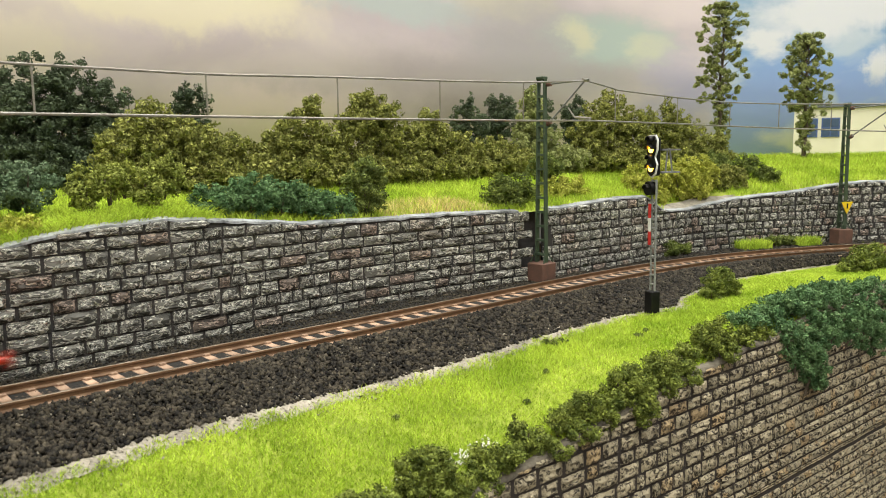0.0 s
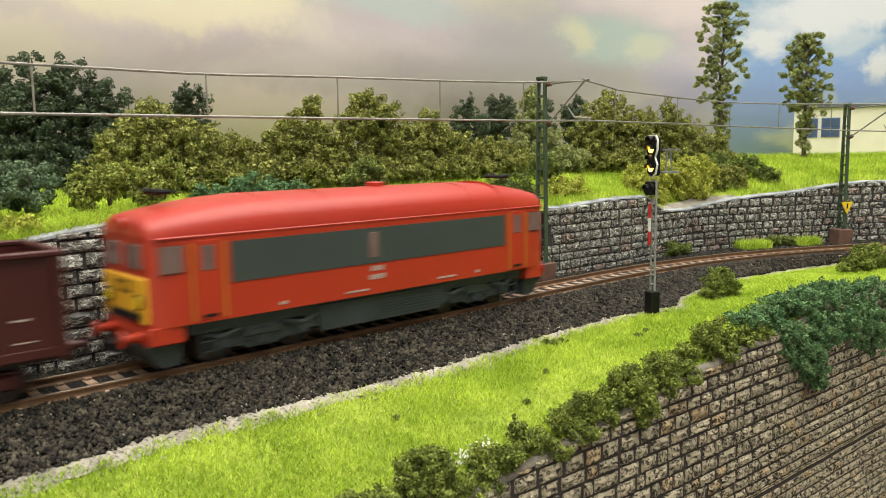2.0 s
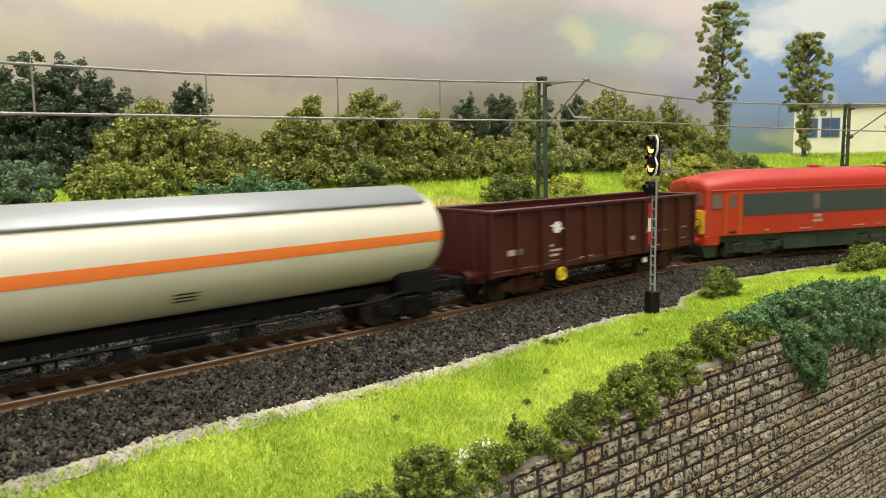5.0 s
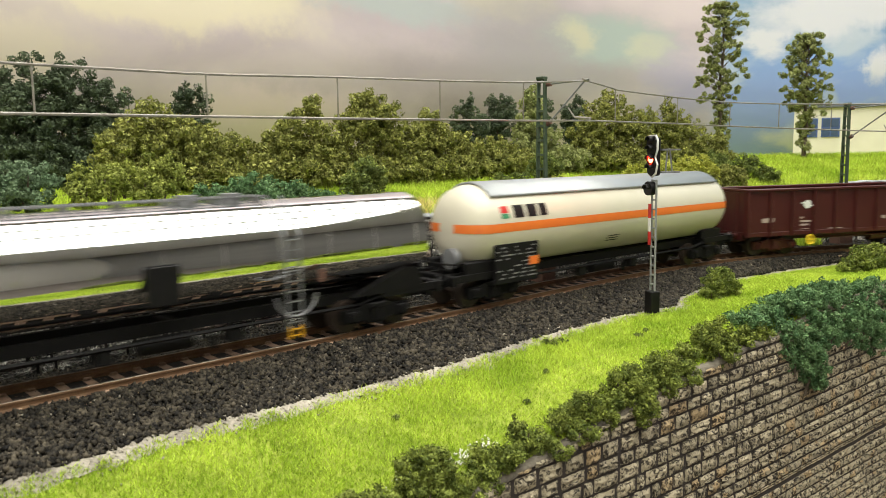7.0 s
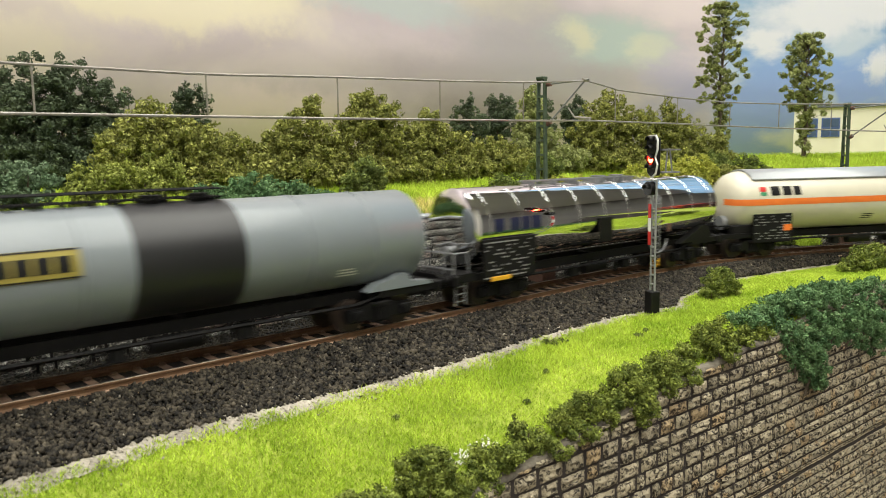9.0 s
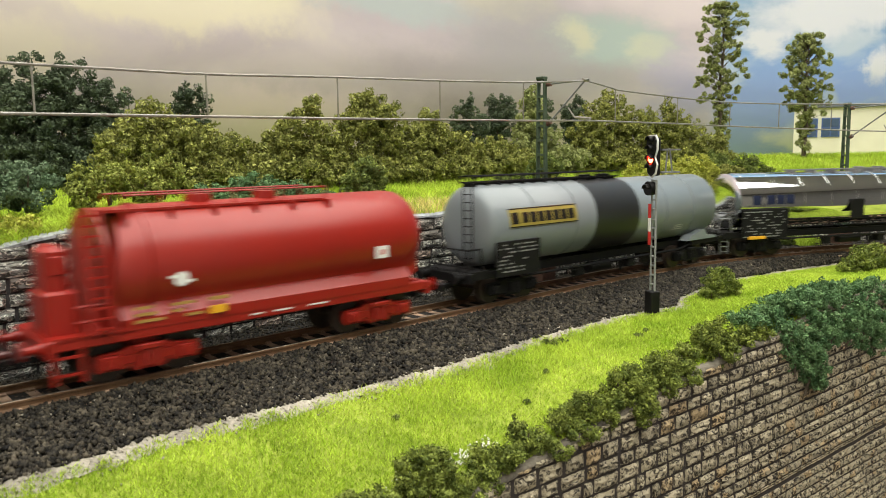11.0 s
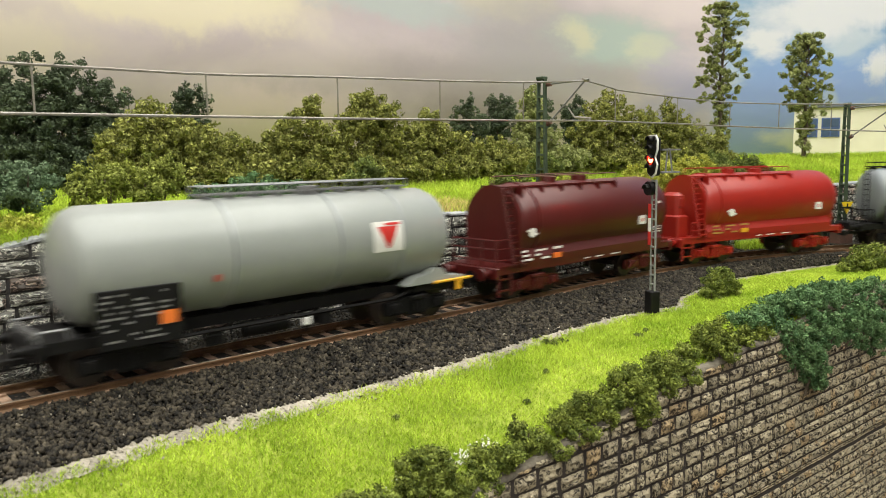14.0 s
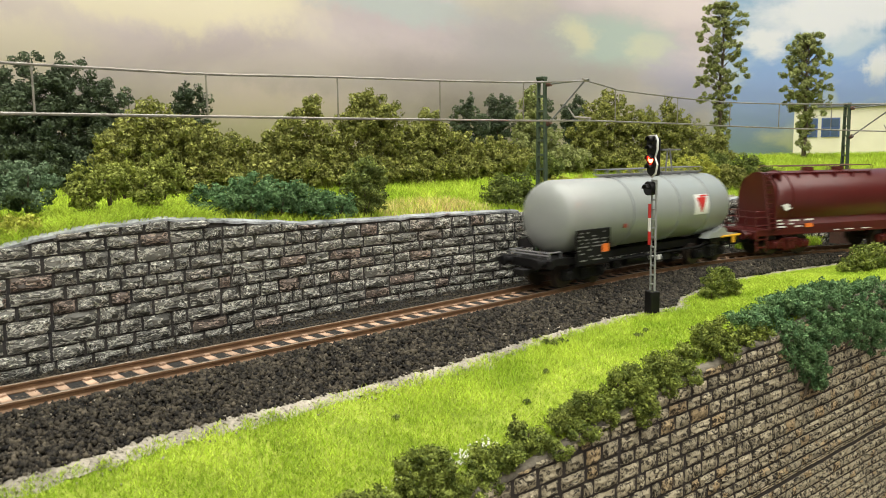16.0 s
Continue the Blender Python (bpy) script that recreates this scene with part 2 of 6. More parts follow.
class Geo:
    """Collects vertices and faces in millimetres."""

    def __init__(self):
        self.v, self.f = [], []

    def add(self, verts, faces):
        n = len(self.v)
        self.v += [tuple(p) for p in verts]
        self.f += [tuple(i + n for i in f) for f in faces]
        return self

    def box(self, x0, x1, y0, y1, z0, z1, b=0.0):
        if x0 > x1: x0, x1 = x1, x0
        if y0 > y1: y0, y1 = y1, y0
        if z0 > z1: z0, z1 = z1, z0
        b = min(b, (x1 - x0) * 0.45, (y1 - y0) * 0.45, (z1 - z0) * 0.45)
        if b <= 0:
            v = [(x, y, z) for z in (z0, z1) for x, y in ((x0, y0), (x1, y0), (x1, y1), (x0, y1))]
            return self.add(v, [(3, 2, 1, 0), (4, 5, 6, 7), (0, 1, 5, 4), (1, 2, 6, 5), (2, 3, 7, 6), (3, 0, 4, 7)])
        secs = []
        for z, i in ((z0, b), (z0 + b, 0), (z1 - b, 0), (z1, b)):
            a, c, d, e = x0 + i, x1 - i, y0 + i, y1 - i
            secs.append([(a + b, d, z), (c - b, d, z), (c, d + b, z), (c, e - b, z), (c - b, e, z), (a + b, e, z), (a, e - b, z), (a, d + b, z)])
        return self.loft(secs)

    def loft(self, secs, cap=True):
        n = len(secs[0])
        v = [p for s in secs for p in s]
        f = [(k * n + i, k * n + (i + 1) % n, (k + 1) * n + (i + 1) % n, (k + 1) * n + i) for k in range(len(secs) - 1) for i in range(n)]
        if cap:
            f += [tuple(range(n))[::-1], tuple(range((len(secs) - 1) * n, len(secs) * n))]
        return self.add(v, f)

    def rod(self, a, c, r, n=6, r2=None):
        a, c = Vector(a), Vector(c)
        d = (c - a).normalized()
        u = d.orthogonal().normalized()
        w = d.cross(u)
        ring = lambda p, q: [p + q * (math.cos(t) * u + math.sin(t) * w) for t in (2 * math.pi * i / n for i in range(n))]
        return self.loft([ring(a, r), ring(c, r if r2 is None else r2)])

    def path(self, pts, r, n=5):
        for a, c in zip(pts, pts[1:]):
            self.rod(a, c, r, n)
        return self

    def lathe(self, prof, y=0.0, z=0.0, n=40, a0=0.0, a1=360.0):
        """Rings round an axis along x: prof gives (x, radius)."""
        closed = a1 - a0 >= 360
        k = n if closed else n + 1
        secs = []
        for x, r in prof:
            secs.append([(x, y + r * math.sin(t), z + r * math.cos(t)) for t in (radians(a0 + (a1 - a0) * i / n) for i in range(k))])
        if closed:
            return self.loft(secs)
        v = [p for s in secs for p in s]
        return self.add(v, [(q * k + i, q * k + i + 1, (q + 1) * k + i + 1, (q + 1) * k + i) for q in range(len(secs) - 1) for i in range(k - 1)])

    def disc(self, x, y, z, r, y2, n=14):
        return self.rod((x, y, z), (x, y2, z), r, n)

    def mesh(self, name, smooth=0.0):
        me = bpy.data.meshes.new(name)
        me.from_pydata([(a * 0.001, b * 0.001, c * 0.001) for a, b, c in self.v], [], self.f)
        me.update()
        bm = bmesh.new()
        bm.from_mesh(me)
        bmesh.ops.recalc_face_normals(bm, faces=bm.faces)
        bm.to_mesh(me)
        bm.free()
        if smooth:
            me.shade_smooth()
            me.set_sharp_from_angle(angle=radians(smooth))
        return me


def quick_mesh(name, verts, faces, uv=None):
    """A mesh from arrays (millimetres), all faces with the same number of corners."""
    verts, faces = np.asarray(verts, np.float32) * 0.001, np.asarray(faces, np.int32)
    me = bpy.data.meshes.new(name)
    k = faces.shape[1]
    me.vertices.add(len(verts))
    me.vertices.foreach_set("co", verts.ravel())
    me.loops.add(faces.size)
    me.loops.foreach_set("vertex_index", faces.ravel())
    me.polygons.add(len(faces))
    me.polygons.foreach_set("loop_start", np.arange(0, faces.size, k, dtype=np.int32))
    if uv is not None:
        layer = me.uv_layers.new(name="plan")
        layer.data.foreach_set("uv", np.asarray(uv, np.float32)[faces.ravel()].ravel())
    me.update()
    me.validate()
    return me


def part(name, geo, material, parent=None, label="", smooth=35.0, at=None):
    me = geo.mesh(name, smooth) if isinstance(geo, Geo) else geo
    if not me.materials:
        me.materials.append(material)
    ob = new(name, me)
    if parent is not None:
        ob.parent = parent
    if at is not None:
        ob.matrix_basis = at
    if label:
        tagged(ob, label)
    return ob


def thing(name, label, category, group="", kind="", at=None):
    ob = new(name)
    ob.empty_display_size = 0.01
    tagged(ob, label, category, group, kind)
    if at is not None:
        ob.matrix_basis = at
    return ob


# ---- the plan: the track's line ----
S_ALL = np.arange(-1700.0, 2000.0, 4.0)
_k = (-0.07 + (2.652 + 0.07) * np.clip((S_ALL - 241.9) / 120.0, 0, 1)) / 1000
_k = np.where(S_ALL > 600, 0.0, _k)
_k = np.where(S_ALL < -20, 0.0, _k)
_i0 = int(np.argmin(abs(S_ALL)))
_a = np.concatenate([[0], np.cumsum((_k[1:] + _k[:-1]) * 2.0)])
A_ALL = 0.7404 - (_a - _a[_i0])
_m = (A_ALL[1:] + A_ALL[:-1]) / 2
X_ALL = np.concatenate([[0], np.cumsum(np.cos(_m) * 4)])
Y_ALL = np.concatenate([[0], np.cumsum(np.sin(_m) * 4)])
X_ALL, Y_ALL = X_ALL - X_ALL[_i0] - 141.12, Y_ALL - Y_ALL[_i0] + 164.62


def line(s, l=0.0):
    """Plan point (mm) at s along the track and l to the far side of it, and the heading."""
    s = np.asarray(s, float)
    a = np.interp(s, S_ALL, A_ALL)
    return np.interp(s, S_ALL, X_ALL) - np.sin(a) * l, np.interp(s, S_ALL, Y_ALL) + np.cos(a) * l, a


def on(s, l, z=0.0, turn=0.0):
    x, y, a = line(s, l)
    return pose(float(x) / 1000, float(y) / 1000, z / 1000, 0, 0, math.degrees(float(a)) + turn)


def table(pairs):
    xs, ys = zip(*pairs)
    return lambda s: np.interp(s, xs, ys)


BACK_L = table([(-1500, 26), (0, 26), (48, 28), (76, 31), (118, 35), (171, 39.5), (233, 37), (276, 30.5), (300, 28.5), (348, 29.5), (381, 35), (421, 45), (450, 46), (492, 47.5), (563, 58), (700, 62), (1700, 62)])
BACK_TOP = table([(-1500, 30), (-50, 30), (40, 33), (56, 36), (70, 38), (97, 39), (128, 36), (155, 33), (194, 32), (227, 32), (274, 31), (300, 31), (348, 33.5), (372, 33), (388, 24), (414, 23), (448, 28), (493, 31), (516, 34), (542, 36), (700, 36), (1700, 36)])
FRONT_L = table([(-1500, -76.5), (-40, -76.5), (0, -78.6), (80, -83.2), (160, -88.3), (240, -93.8), (280, -96.4), (320, -97.7), (360, -96.7), (400, -92.7), (440, -85.3), (470, -77), (520, -66), (600, -50), (1700, -45)])
FRONT_TOP = table([(-1500, -31), (60, -29.5), (123, -25.4), (155, -21.5), (176, -18.5), (200, -15.6), (225, -12.8), (260, -10), (300, -6.5), (341, -4), (392, -2), (500, -5), (600, -8), (1700, -10)])
SAND_L = table([(-1500, -41), (28, -41), (66, -37), (95, -39), (154, -42), (200, -39), (257, -39), (290, -46), (310, -36), (360, -25), (440, -20), (480, -17), (500, -14.6), (1700, -14.6)])


def noise2(x, y, scale, seed=0.0):
    return noise.noise(Vector((x * scale, y * scale, seed)))


def ground_z(s, l):
    """Height of the ground (mm below or above rail top)."""
    bl = float(BACK_L(s))
    if l >= bl:
        top = float(BACK_TOP(s))
        rise = min(1.0, (l - bl) / 110.0)
        far = 45.0 + 9.0 * min(1, max(0, (s - 300) / 200))
        z = top - 1.5 + (far - top) * (rise ** 0.8) + 0.5 * noise2(s, l, 0.06)
        return z
    e = float(SAND_L(s))
    if l > 13:
        return -2.6 - 1.2 * min(1, (l - 13) / 12)
    if l > -14:
        return -2.6
    if l > e:
        return -2.6 - 6.4 * (-14 - l) / (-14 - e)
    f = float(FRONT_L(s))
    u = (e - l) / (e - f)
    return -9.0 + (float(FRONT_TOP(s)) + 9.0) * u + 0.7 * noise2(s, l, 0.05, 3.0) * min(1, 4 * (1 - u))

# ---- the room and the layout ----
# The south wall stands close as an added reflector for chrome and foliage.
room = [("floor", (-2.6, 2.6, -1.25, 2.2, -1.10, -1.05), ROOMFLOOR), ("ceiling", (-2.6, 2.6, -1.25, 2.2, 1.2, 1.25), CEIL),
        ("wall_north", (-2.6, 2.6, 2.2, 2.3, -1.05, 1.2), ROOM), ("wall_south", (-2.6, 2.6, -1.35, -1.25, -1.05, 1.2), ROOM_BOUNCE),
        ("wall_west", (-2.7, -2.6, -1.25, 2.2, -1.05, 1.2), ROOM), ("wall_east", (2.6, 2.7, -1.25, 2.2, -1.05, 1.2), ROOM)]
for nm, (a, b_, c, d, e, f), m_ in room:
    ob = part(nm, Geo().box(a * 1000, b_ * 1000, c * 1000, d * 1000, e * 1000, f * 1000), m_)
    tagged(ob, "plain painted room surface added out of view round the layout", "room", kind="structure")


def s_steps(a=-1400, b=1500):
    out = list(np.arange(a, -40, 40.0)) + list(np.arange(-40, 620, 5.0)) + list(np.arange(620, b + 1, 40.0))
    return out


def strip(name, lfun, material, label, ss=None):
    """A sheet of ground along the track; lfun(s) gives the offsets across."""
    ss = ss or s_steps()
    rows = [lfun(s) for s in ss]
    n = len(rows[0])
    v = []
    for s, ls in zip(ss, rows):
        for l in ls:
            x, y, _ = line(s, l)
            v.append((float(x), float(y), ground_z(s, l)))
    f = [(i * n + j + 1, i * n + j, (i + 1) * n + j, (i + 1) * n + j + 1) for i in range(len(ss) - 1) for j in range(n - 1)]
    me = quick_mesh(name, v, f)
    me.shade_smooth()
    ob = part(name, me, material)
    return tagged(ob, label, "ground", kind="structure")


strip("ground_trackbed", lambda s: list(np.linspace(float(SAND_L(s)) + 1.0, -14, 9)) + [-8, 0, 8, 13] + list(np.linspace(16, float(BACK_L(s)) - 0.05, 4)), BED, "black ballast bed under the track")
strip("ground_verge", lambda s: list(np.linspace(float(FRONT_L(s)), float(SAND_L(s)) + 1.0, 14)), SOIL, "bright green grassy verge beside the ballast")
strip("ground_bank", lambda s: list(np.linspace(float(BACK_L(s)) + 1.5, float(BACK_L(s)) + 120, 20)) + list(np.linspace(float(BACK_L(s)) + 140, 420, 5)), SOIL, "green grassy bank above the stone wall")


# ---- backdrop ----
def backdrop_mat():
    m = bpy.data.materials.new("painted_sky")
    m.use_nodes = True
    t = m.node_tree
    b = t.nodes["Principled BSDF"]
    b.inputs["Roughness"].default_value = 0.85
    b.inputs["Specular IOR Level"].default_value = 0.2
    uv = t.nodes.new("ShaderNodeUVMap")
    sep = t.nodes.new("ShaderNodeSeparateXYZ")
    t.links.new(uv.outputs[0], sep.inputs[0])

    def nz(scale, stretch, detail=5.0):
        mp = t.nodes.new("ShaderNodeMapping")
        mp.inputs["Scale"].default_value = (scale, scale * stretch, 1)
        t.links.new(uv.outputs[0], mp.inputs[0])
        n = t.nodes.new("ShaderNodeTexNoise")
        n.inputs["Scale"].default_value, n.inputs["Detail"].default_value = 1.0, detail
        n.inputs["Distortion"].default_value = 0.6
        t.links.new(mp.outputs[0], n.inputs["Vector"])
        return n.outputs["Fac"]

    def ramp(src, lo, hi):
        r = t.nodes.new("ShaderNodeMapRange")
        r.interpolation_type = "SMOOTHSTEP"
        r.inputs["From Min"].default_value, r.inputs["From Max"].default_value = lo, hi
        t.links.new(src, r.inputs["Value"])
        return r.outputs[0]

    def mix(fac, a, c):
        x = t.nodes.new("ShaderNodeMix")
        x.data_type = "RGBA"
        t.links.new(fac, x.inputs["Factor"])
        for sock, val in (("A", a), ("B", c)):
            if isinstance(val, tuple):
                x.inputs[sock].default_value = (*val, 1)
            else:
                t.links.new(val, x.inputs[sock])
        return x.outputs["Result"]

    warp = t.nodes.new("ShaderNodeTexNoise")
    warp.inputs["Scale"].default_value, warp.inputs["Detail"].default_value, warp.inputs["Roughness"].default_value = 20.0, 7.0, 0.68
    t.links.new(uv.outputs[0], warp.inputs["Vector"])
    bend = t.nodes.new("ShaderNodeVectorMath")
    bend.operation = "MULTIPLY_ADD"
    bend.inputs[1].default_value = (0.07, 0.05, 0.0)
    t.links.new(warp.outputs["Color"], bend.inputs[0])
    t.links.new(uv.outputs[0], bend.inputs[2])

    def cloud(x, y, rx, ry, soft=0.5):
        """A soft, ragged patch round a place on the board (metres along and up)."""
        mp = t.nodes.new("ShaderNodeMapping")
        mp.vector_type = "TEXTURE"
        mp.inputs["Location"].default_value, mp.inputs["Scale"].default_value = (x + 0.035, y + 0.025, 0), (rx, ry, 1)
        t.links.new(bend.outputs[0], mp.inputs[0])
        ln = t.nodes.new("ShaderNodeVectorMath")
        ln.operation = "LENGTH"
        flat = t.nodes.new("ShaderNodeVectorMath")
        flat.operation = "MULTIPLY"
        flat.inputs[1].default_value = (1, 1, 0)
        t.links.new(mp.outputs[0], flat.inputs[0])
        t.links.new(flat.outputs[0], ln.inputs[0])
        return ramp(ln.outputs["Value"], 1.0 + soft, 1.0 - soft)

    grey = mix(ramp(nz(9, 2.0), 0.38, 0.64), (0.54, 0.463, 0.515), (0.63, 0.545, 0.575))
    for x, y, rx, ry, soft, colour in ((0.20, 0.162, 0.1, 0.026, 0.35, (0.76, 0.68, 0.55)), (0.10, 0.12, 0.05, 0.02, 0.6, (0.72, 0.64, 0.55)), (0.27, 0.098, 0.06, 0.012, 0.7, (0.7, 0.58, 0.63)),
                                       (0.36, 0.176, 0.06, 0.013, 0.5, (0.5, 0.53, 0.55)), (0.43, 0.188, 0.03, 0.012, 0.5, (0.6, 0.55, 0.47)), (0.40, 0.125, 0.06, 0.022, 0.7, (0.46, 0.4, 0.43)),
                                       (0.47, 0.15, 0.07, 0.045, 0.7, (0.4, 0.37, 0.4)), (0.50, 0.168, 0.035, 0.022, 0.5, (0.4, 0.46, 0.46)), (0.478, 0.172, 0.012, 0.012, 0.7, (0.56, 0.54, 0.44)), (0.525, 0.16, 0.012, 0.012, 0.7, (0.52, 0.53, 0.45)),
                                       (0.42, 0.09, 0.05, 0.026, 0.6, (0.36, 0.31, 0.33)), (0.54, 0.1, 0.02, 0.05, 0.7, (0.38, 0.36, 0.52))):
        grey = mix(cloud(x, y, rx, ry, soft), grey, colour)
    blue = mix(ramp(sep.outputs["Y"], 0.08, 0.2), (0.3, 0.385, 0.73), (0.18, 0.315, 0.5))
    blue = mix(ramp(nz(13, 1.4), 0.5, 0.7), blue, (0.44, 0.51, 0.6))
    for x, y, rx, ry, soft in ((0.635, 0.198, 0.052, 0.026, 0.4), (0.70, 0.205, 0.05, 0.022, 0.4), (0.592, 0.172, 0.014, 0.014, 0.6), (0.695, 0.14, 0.012, 0.02, 0.5), (0.61, 0.07, 0.02, 0.012, 0.6)):
        blue = mix(cloud(x, y, rx, ry, soft), blue, (0.61, 0.62, 0.67))
    out = mix(ramp(sep.outputs["X"], 0.553, 0.572), grey, blue)
    t.links.new(out, b.inputs["Base Color"])
    return m


BACKDROP_L = table([(-1500, 250), (280, 250), (420, 300), (520, 350), (1600, 350)])
SKY = backdrop_mat()
ss = list(np.arange(-1400, 1500, 20.0))
v, uv, f = [], [], []
for s in ss:
    x, y, a = line(s, float(BACKDROP_L(s)))
    for z in (20, 150, 300, 520):
        for off in (0,):
            v.append((float(x), float(y), z))
            uv.append((s / 1000, z / 1000))
f = [(i * 4 + j, i * 4 + 4 + j, i * 4 + 5 + j, i * 4 + 1 + j) for i in range(len(ss) - 1) for j in range(3)]
me = quick_mesh("backdrop", v, f, uv)
me.shade_smooth()
ob = part("backdrop", me, SKY)
sol = ob.modifiers.new("board", "SOLIDIFY")
sol.thickness, sol.offset = 0.003, 0.0
tagged(ob, "painted cloudy sky board behind the layout", "backdrop", kind="structure")

# ---- rails and sleepers ----
TRACK_S = list(np.arange(-1400, 1500, 20.0)) + [1500]
TRACK_S = sorted(set([s for s in TRACK_S if s < -20 or s > 600] + list(np.arange(-20, 605, 5.0))))


def swept(profile, ss):
    g = Geo()
    secs = []
    for s in ss:
        row = []
        for l, z in profile:
            x, y, _ = line(s, l)
            row.append((float(x), float(y), z))
        secs.append(row)
    return g.loft(secs)


track = thing("railway_track", "single model railway track with rusty rails on tan sleepers", "track")
for c in (-8.25, 8.25):
    r_ = part("rail", swept([(c - 1.1, -2.5), (c + 1.1, -2.5), (c + 1.1, -2.2), (c + 0.3, -1.7), (c + 0.3, -0.9), (c + 0.62, -0.6), (c + 0.62, -0.06), (c - 0.62, -0.06), (c - 0.62, -0.6), (c - 0.3, -0.9), (c - 0.3, -1.7), (c - 1.1, -2.2)], TRACK_S), RAIL, track, "rust-brown steel rail")
    part("rail_head", swept([(c - 0.5, -0.07), (c + 0.5, -0.07), (c + 0.44, 0.0), (c - 0.44, 0.0)], TRACK_S), RAIL_TOP, r_, "worn shiny running surface")

# the wooden frame that carries the layout
base = thing("layout_frame", "plain wooden frame carrying the model railway layout", "layout frame")
ends = list(np.arange(-1390, 1391, 40.0))
secs = []
for s in ends:
    a, c = float(FRONT_L(s)) + 30, 400.0
    secs.append([(float(line(s, l)[0]), float(line(s, l)[1]), z) for l, z in ((a, -322), (c, -322), (c, -40), (a, -40))])
part("body", Geo().loft(secs), SLEEPER, base)
for s in (-1300, -500, 250, 1300):
    for l in (60, 340):
        leg = part("leg", Geo().box(-35, 35, -35, 35, -1050, -320, 2.0), SLEEPER, base)
        leg.matrix_basis = on(s, l)


# ---- rolling stock ----
def bar(g, x0, x1, z0, z1, y):
    """A thin plate on the near side (y is the surface), 0.12 mm proud."""
    return g.box(x0, x1, y - 0.12, y + 0.1, z0, z1)


def tank_patch(name, x0, x1, z0, z1, R, C, material, parent, label="", lift=0.14):
    """A thin painted area on the near side of a barrel."""
    a = lambda z: math.degrees(math.acos(max(-1, min(1, (z - C) / R))))
    g = Geo()
    for q in (lift,):
        g.lathe([(x0, R - 0.05), (x0, R + q), (x1, R + q), (x1, R - 0.05)], 0, C, 6, -a(z0), -a(z1))
    return part(name, g, material, parent, label)


def wheelset(parent, x, r=5.6):
    w = part("wheelset", Geo().rod((x, -7.0, r), (x, 7.0, r), 1.1, 8), WHEEL, parent)
    for sgn in (-1, 1):
        g = Geo()
        y = 7.3 * sgn
        g.rod((x, y - 0.5 * sgn, r), (x, y + 1.5 * sgn, r), r, 22)
        g.rod((x, y - 1.0 * sgn, r), (x, y - 0.4 * sgn, r), r + 0.8, 22)
        g.rod((x, y + 1.4 * sgn, r), (x, y + 1.9 * sgn, r), 2.0, 10)
        part("wheel", g, WHEEL, w, "steel flanged wheel")


def bogie(parent, x, material, base=20.7, top=12.5, style=0):
    """A two-axle bogie under the wagon, pivot at x."""
    g = Geo()
    h = base / 2
    for sgn in (-1, 1):
        y0, y1 = 10.2 * sgn, 12.2 * sgn
        lo = [(x - h - 4, 5.6), (x - h - 3.2, 3.6), (x - h + 3, 3.6), (x - h + 5, 4.4), (x - 4, 2.8), (x + 4, 2.8), (x + h - 5, 4.4), (x + h - 3, 3.6), (x + h + 3.2, 3.6), (x + h + 4, 5.6),
              (x + h + 3.4, 8.2), (x + h - 3, 8.6), (x + 5, 9.6), (x - 5, 9.6), (x - h + 3, 8.6), (x - h - 3.4, 8.2)]
        g.loft([[(a, y0, c) for a, c in lo], [(a, y1, c) for a, c in lo]])
        for ax in (x - h, x + h):
            g.box(ax - 2.1, ax + 2.1, y1, y1 + 1.3 * sgn, 4.0, 8.0, 0.5)
            g.rod((ax, y1 + 1.2 * sgn, 6.0), (ax, y1 + 1.9 * sgn, 6.0), 1.3, 10)
        for k in (-1.8, 0, 1.8):
            g.rod((x + k, y1 + 0.7 * sgn, 3.8), (x + k, y1 + 0.7 * sgn, 8.4), 0.8, 8)
        g.box(x - 3.4, x + 3.4, y1 - 0.2 * sgn, y1 + 1.7 * sgn, 8.2, 9.8, 0.3)
        if style:
            for ax in (x - 5.4, x + 5.4):
                g.box(ax - 1.2, ax + 1.2, y1 - 0.1, y1 + 0.5 * sgn, 4.9, 7.4, 0.3)
    g.box(x - 3.5, x + 3.5, -10.4, 10.4, 6.5, top, 0.5)
    b = part("bogie", g, material, parent)
    for ax in (x - h, x + h):
        wheelset(b, ax)
    return b


def buffers(parent, x, d, material, z=12.2, gap=10.0):
    for y in (-gap, gap):
        g = Geo()
        g.rod((x, y, z), (x + d * 3.0, y, z), 1.5, 12)
        g.rod((x + d * 3.0, y, z), (x + d * 5.4, y, z), 1.0, 10)
        g.rod((x + d * 5.4, y, z), (x + d * 6.0, y, z), 2.6, 16, 2.3)
        part("buffer", g, material, parent)


def coupling(parent, x, d):
    g = Geo().box(x - d * 6, x + d * 3.0, -1.3, 1.3, 7.0, 8.8, 0.2).box(x + d * 3, x + d * 6.2, -3.6, 3.6, 6.4, 9.6, 0.4)
    part("coupler", g, BLACK, parent)


def rail_row(g, x0, x1, y, z0, z1, n, r=0.35):
    for i in range(n):
        x = x0 + (x1 - x0) * i / (n - 1)
        g.rod((x, y, z0), (x, y, z1), r, 5)
    g.rod((x0, y, z1), (x1, y, z1), r, 5)


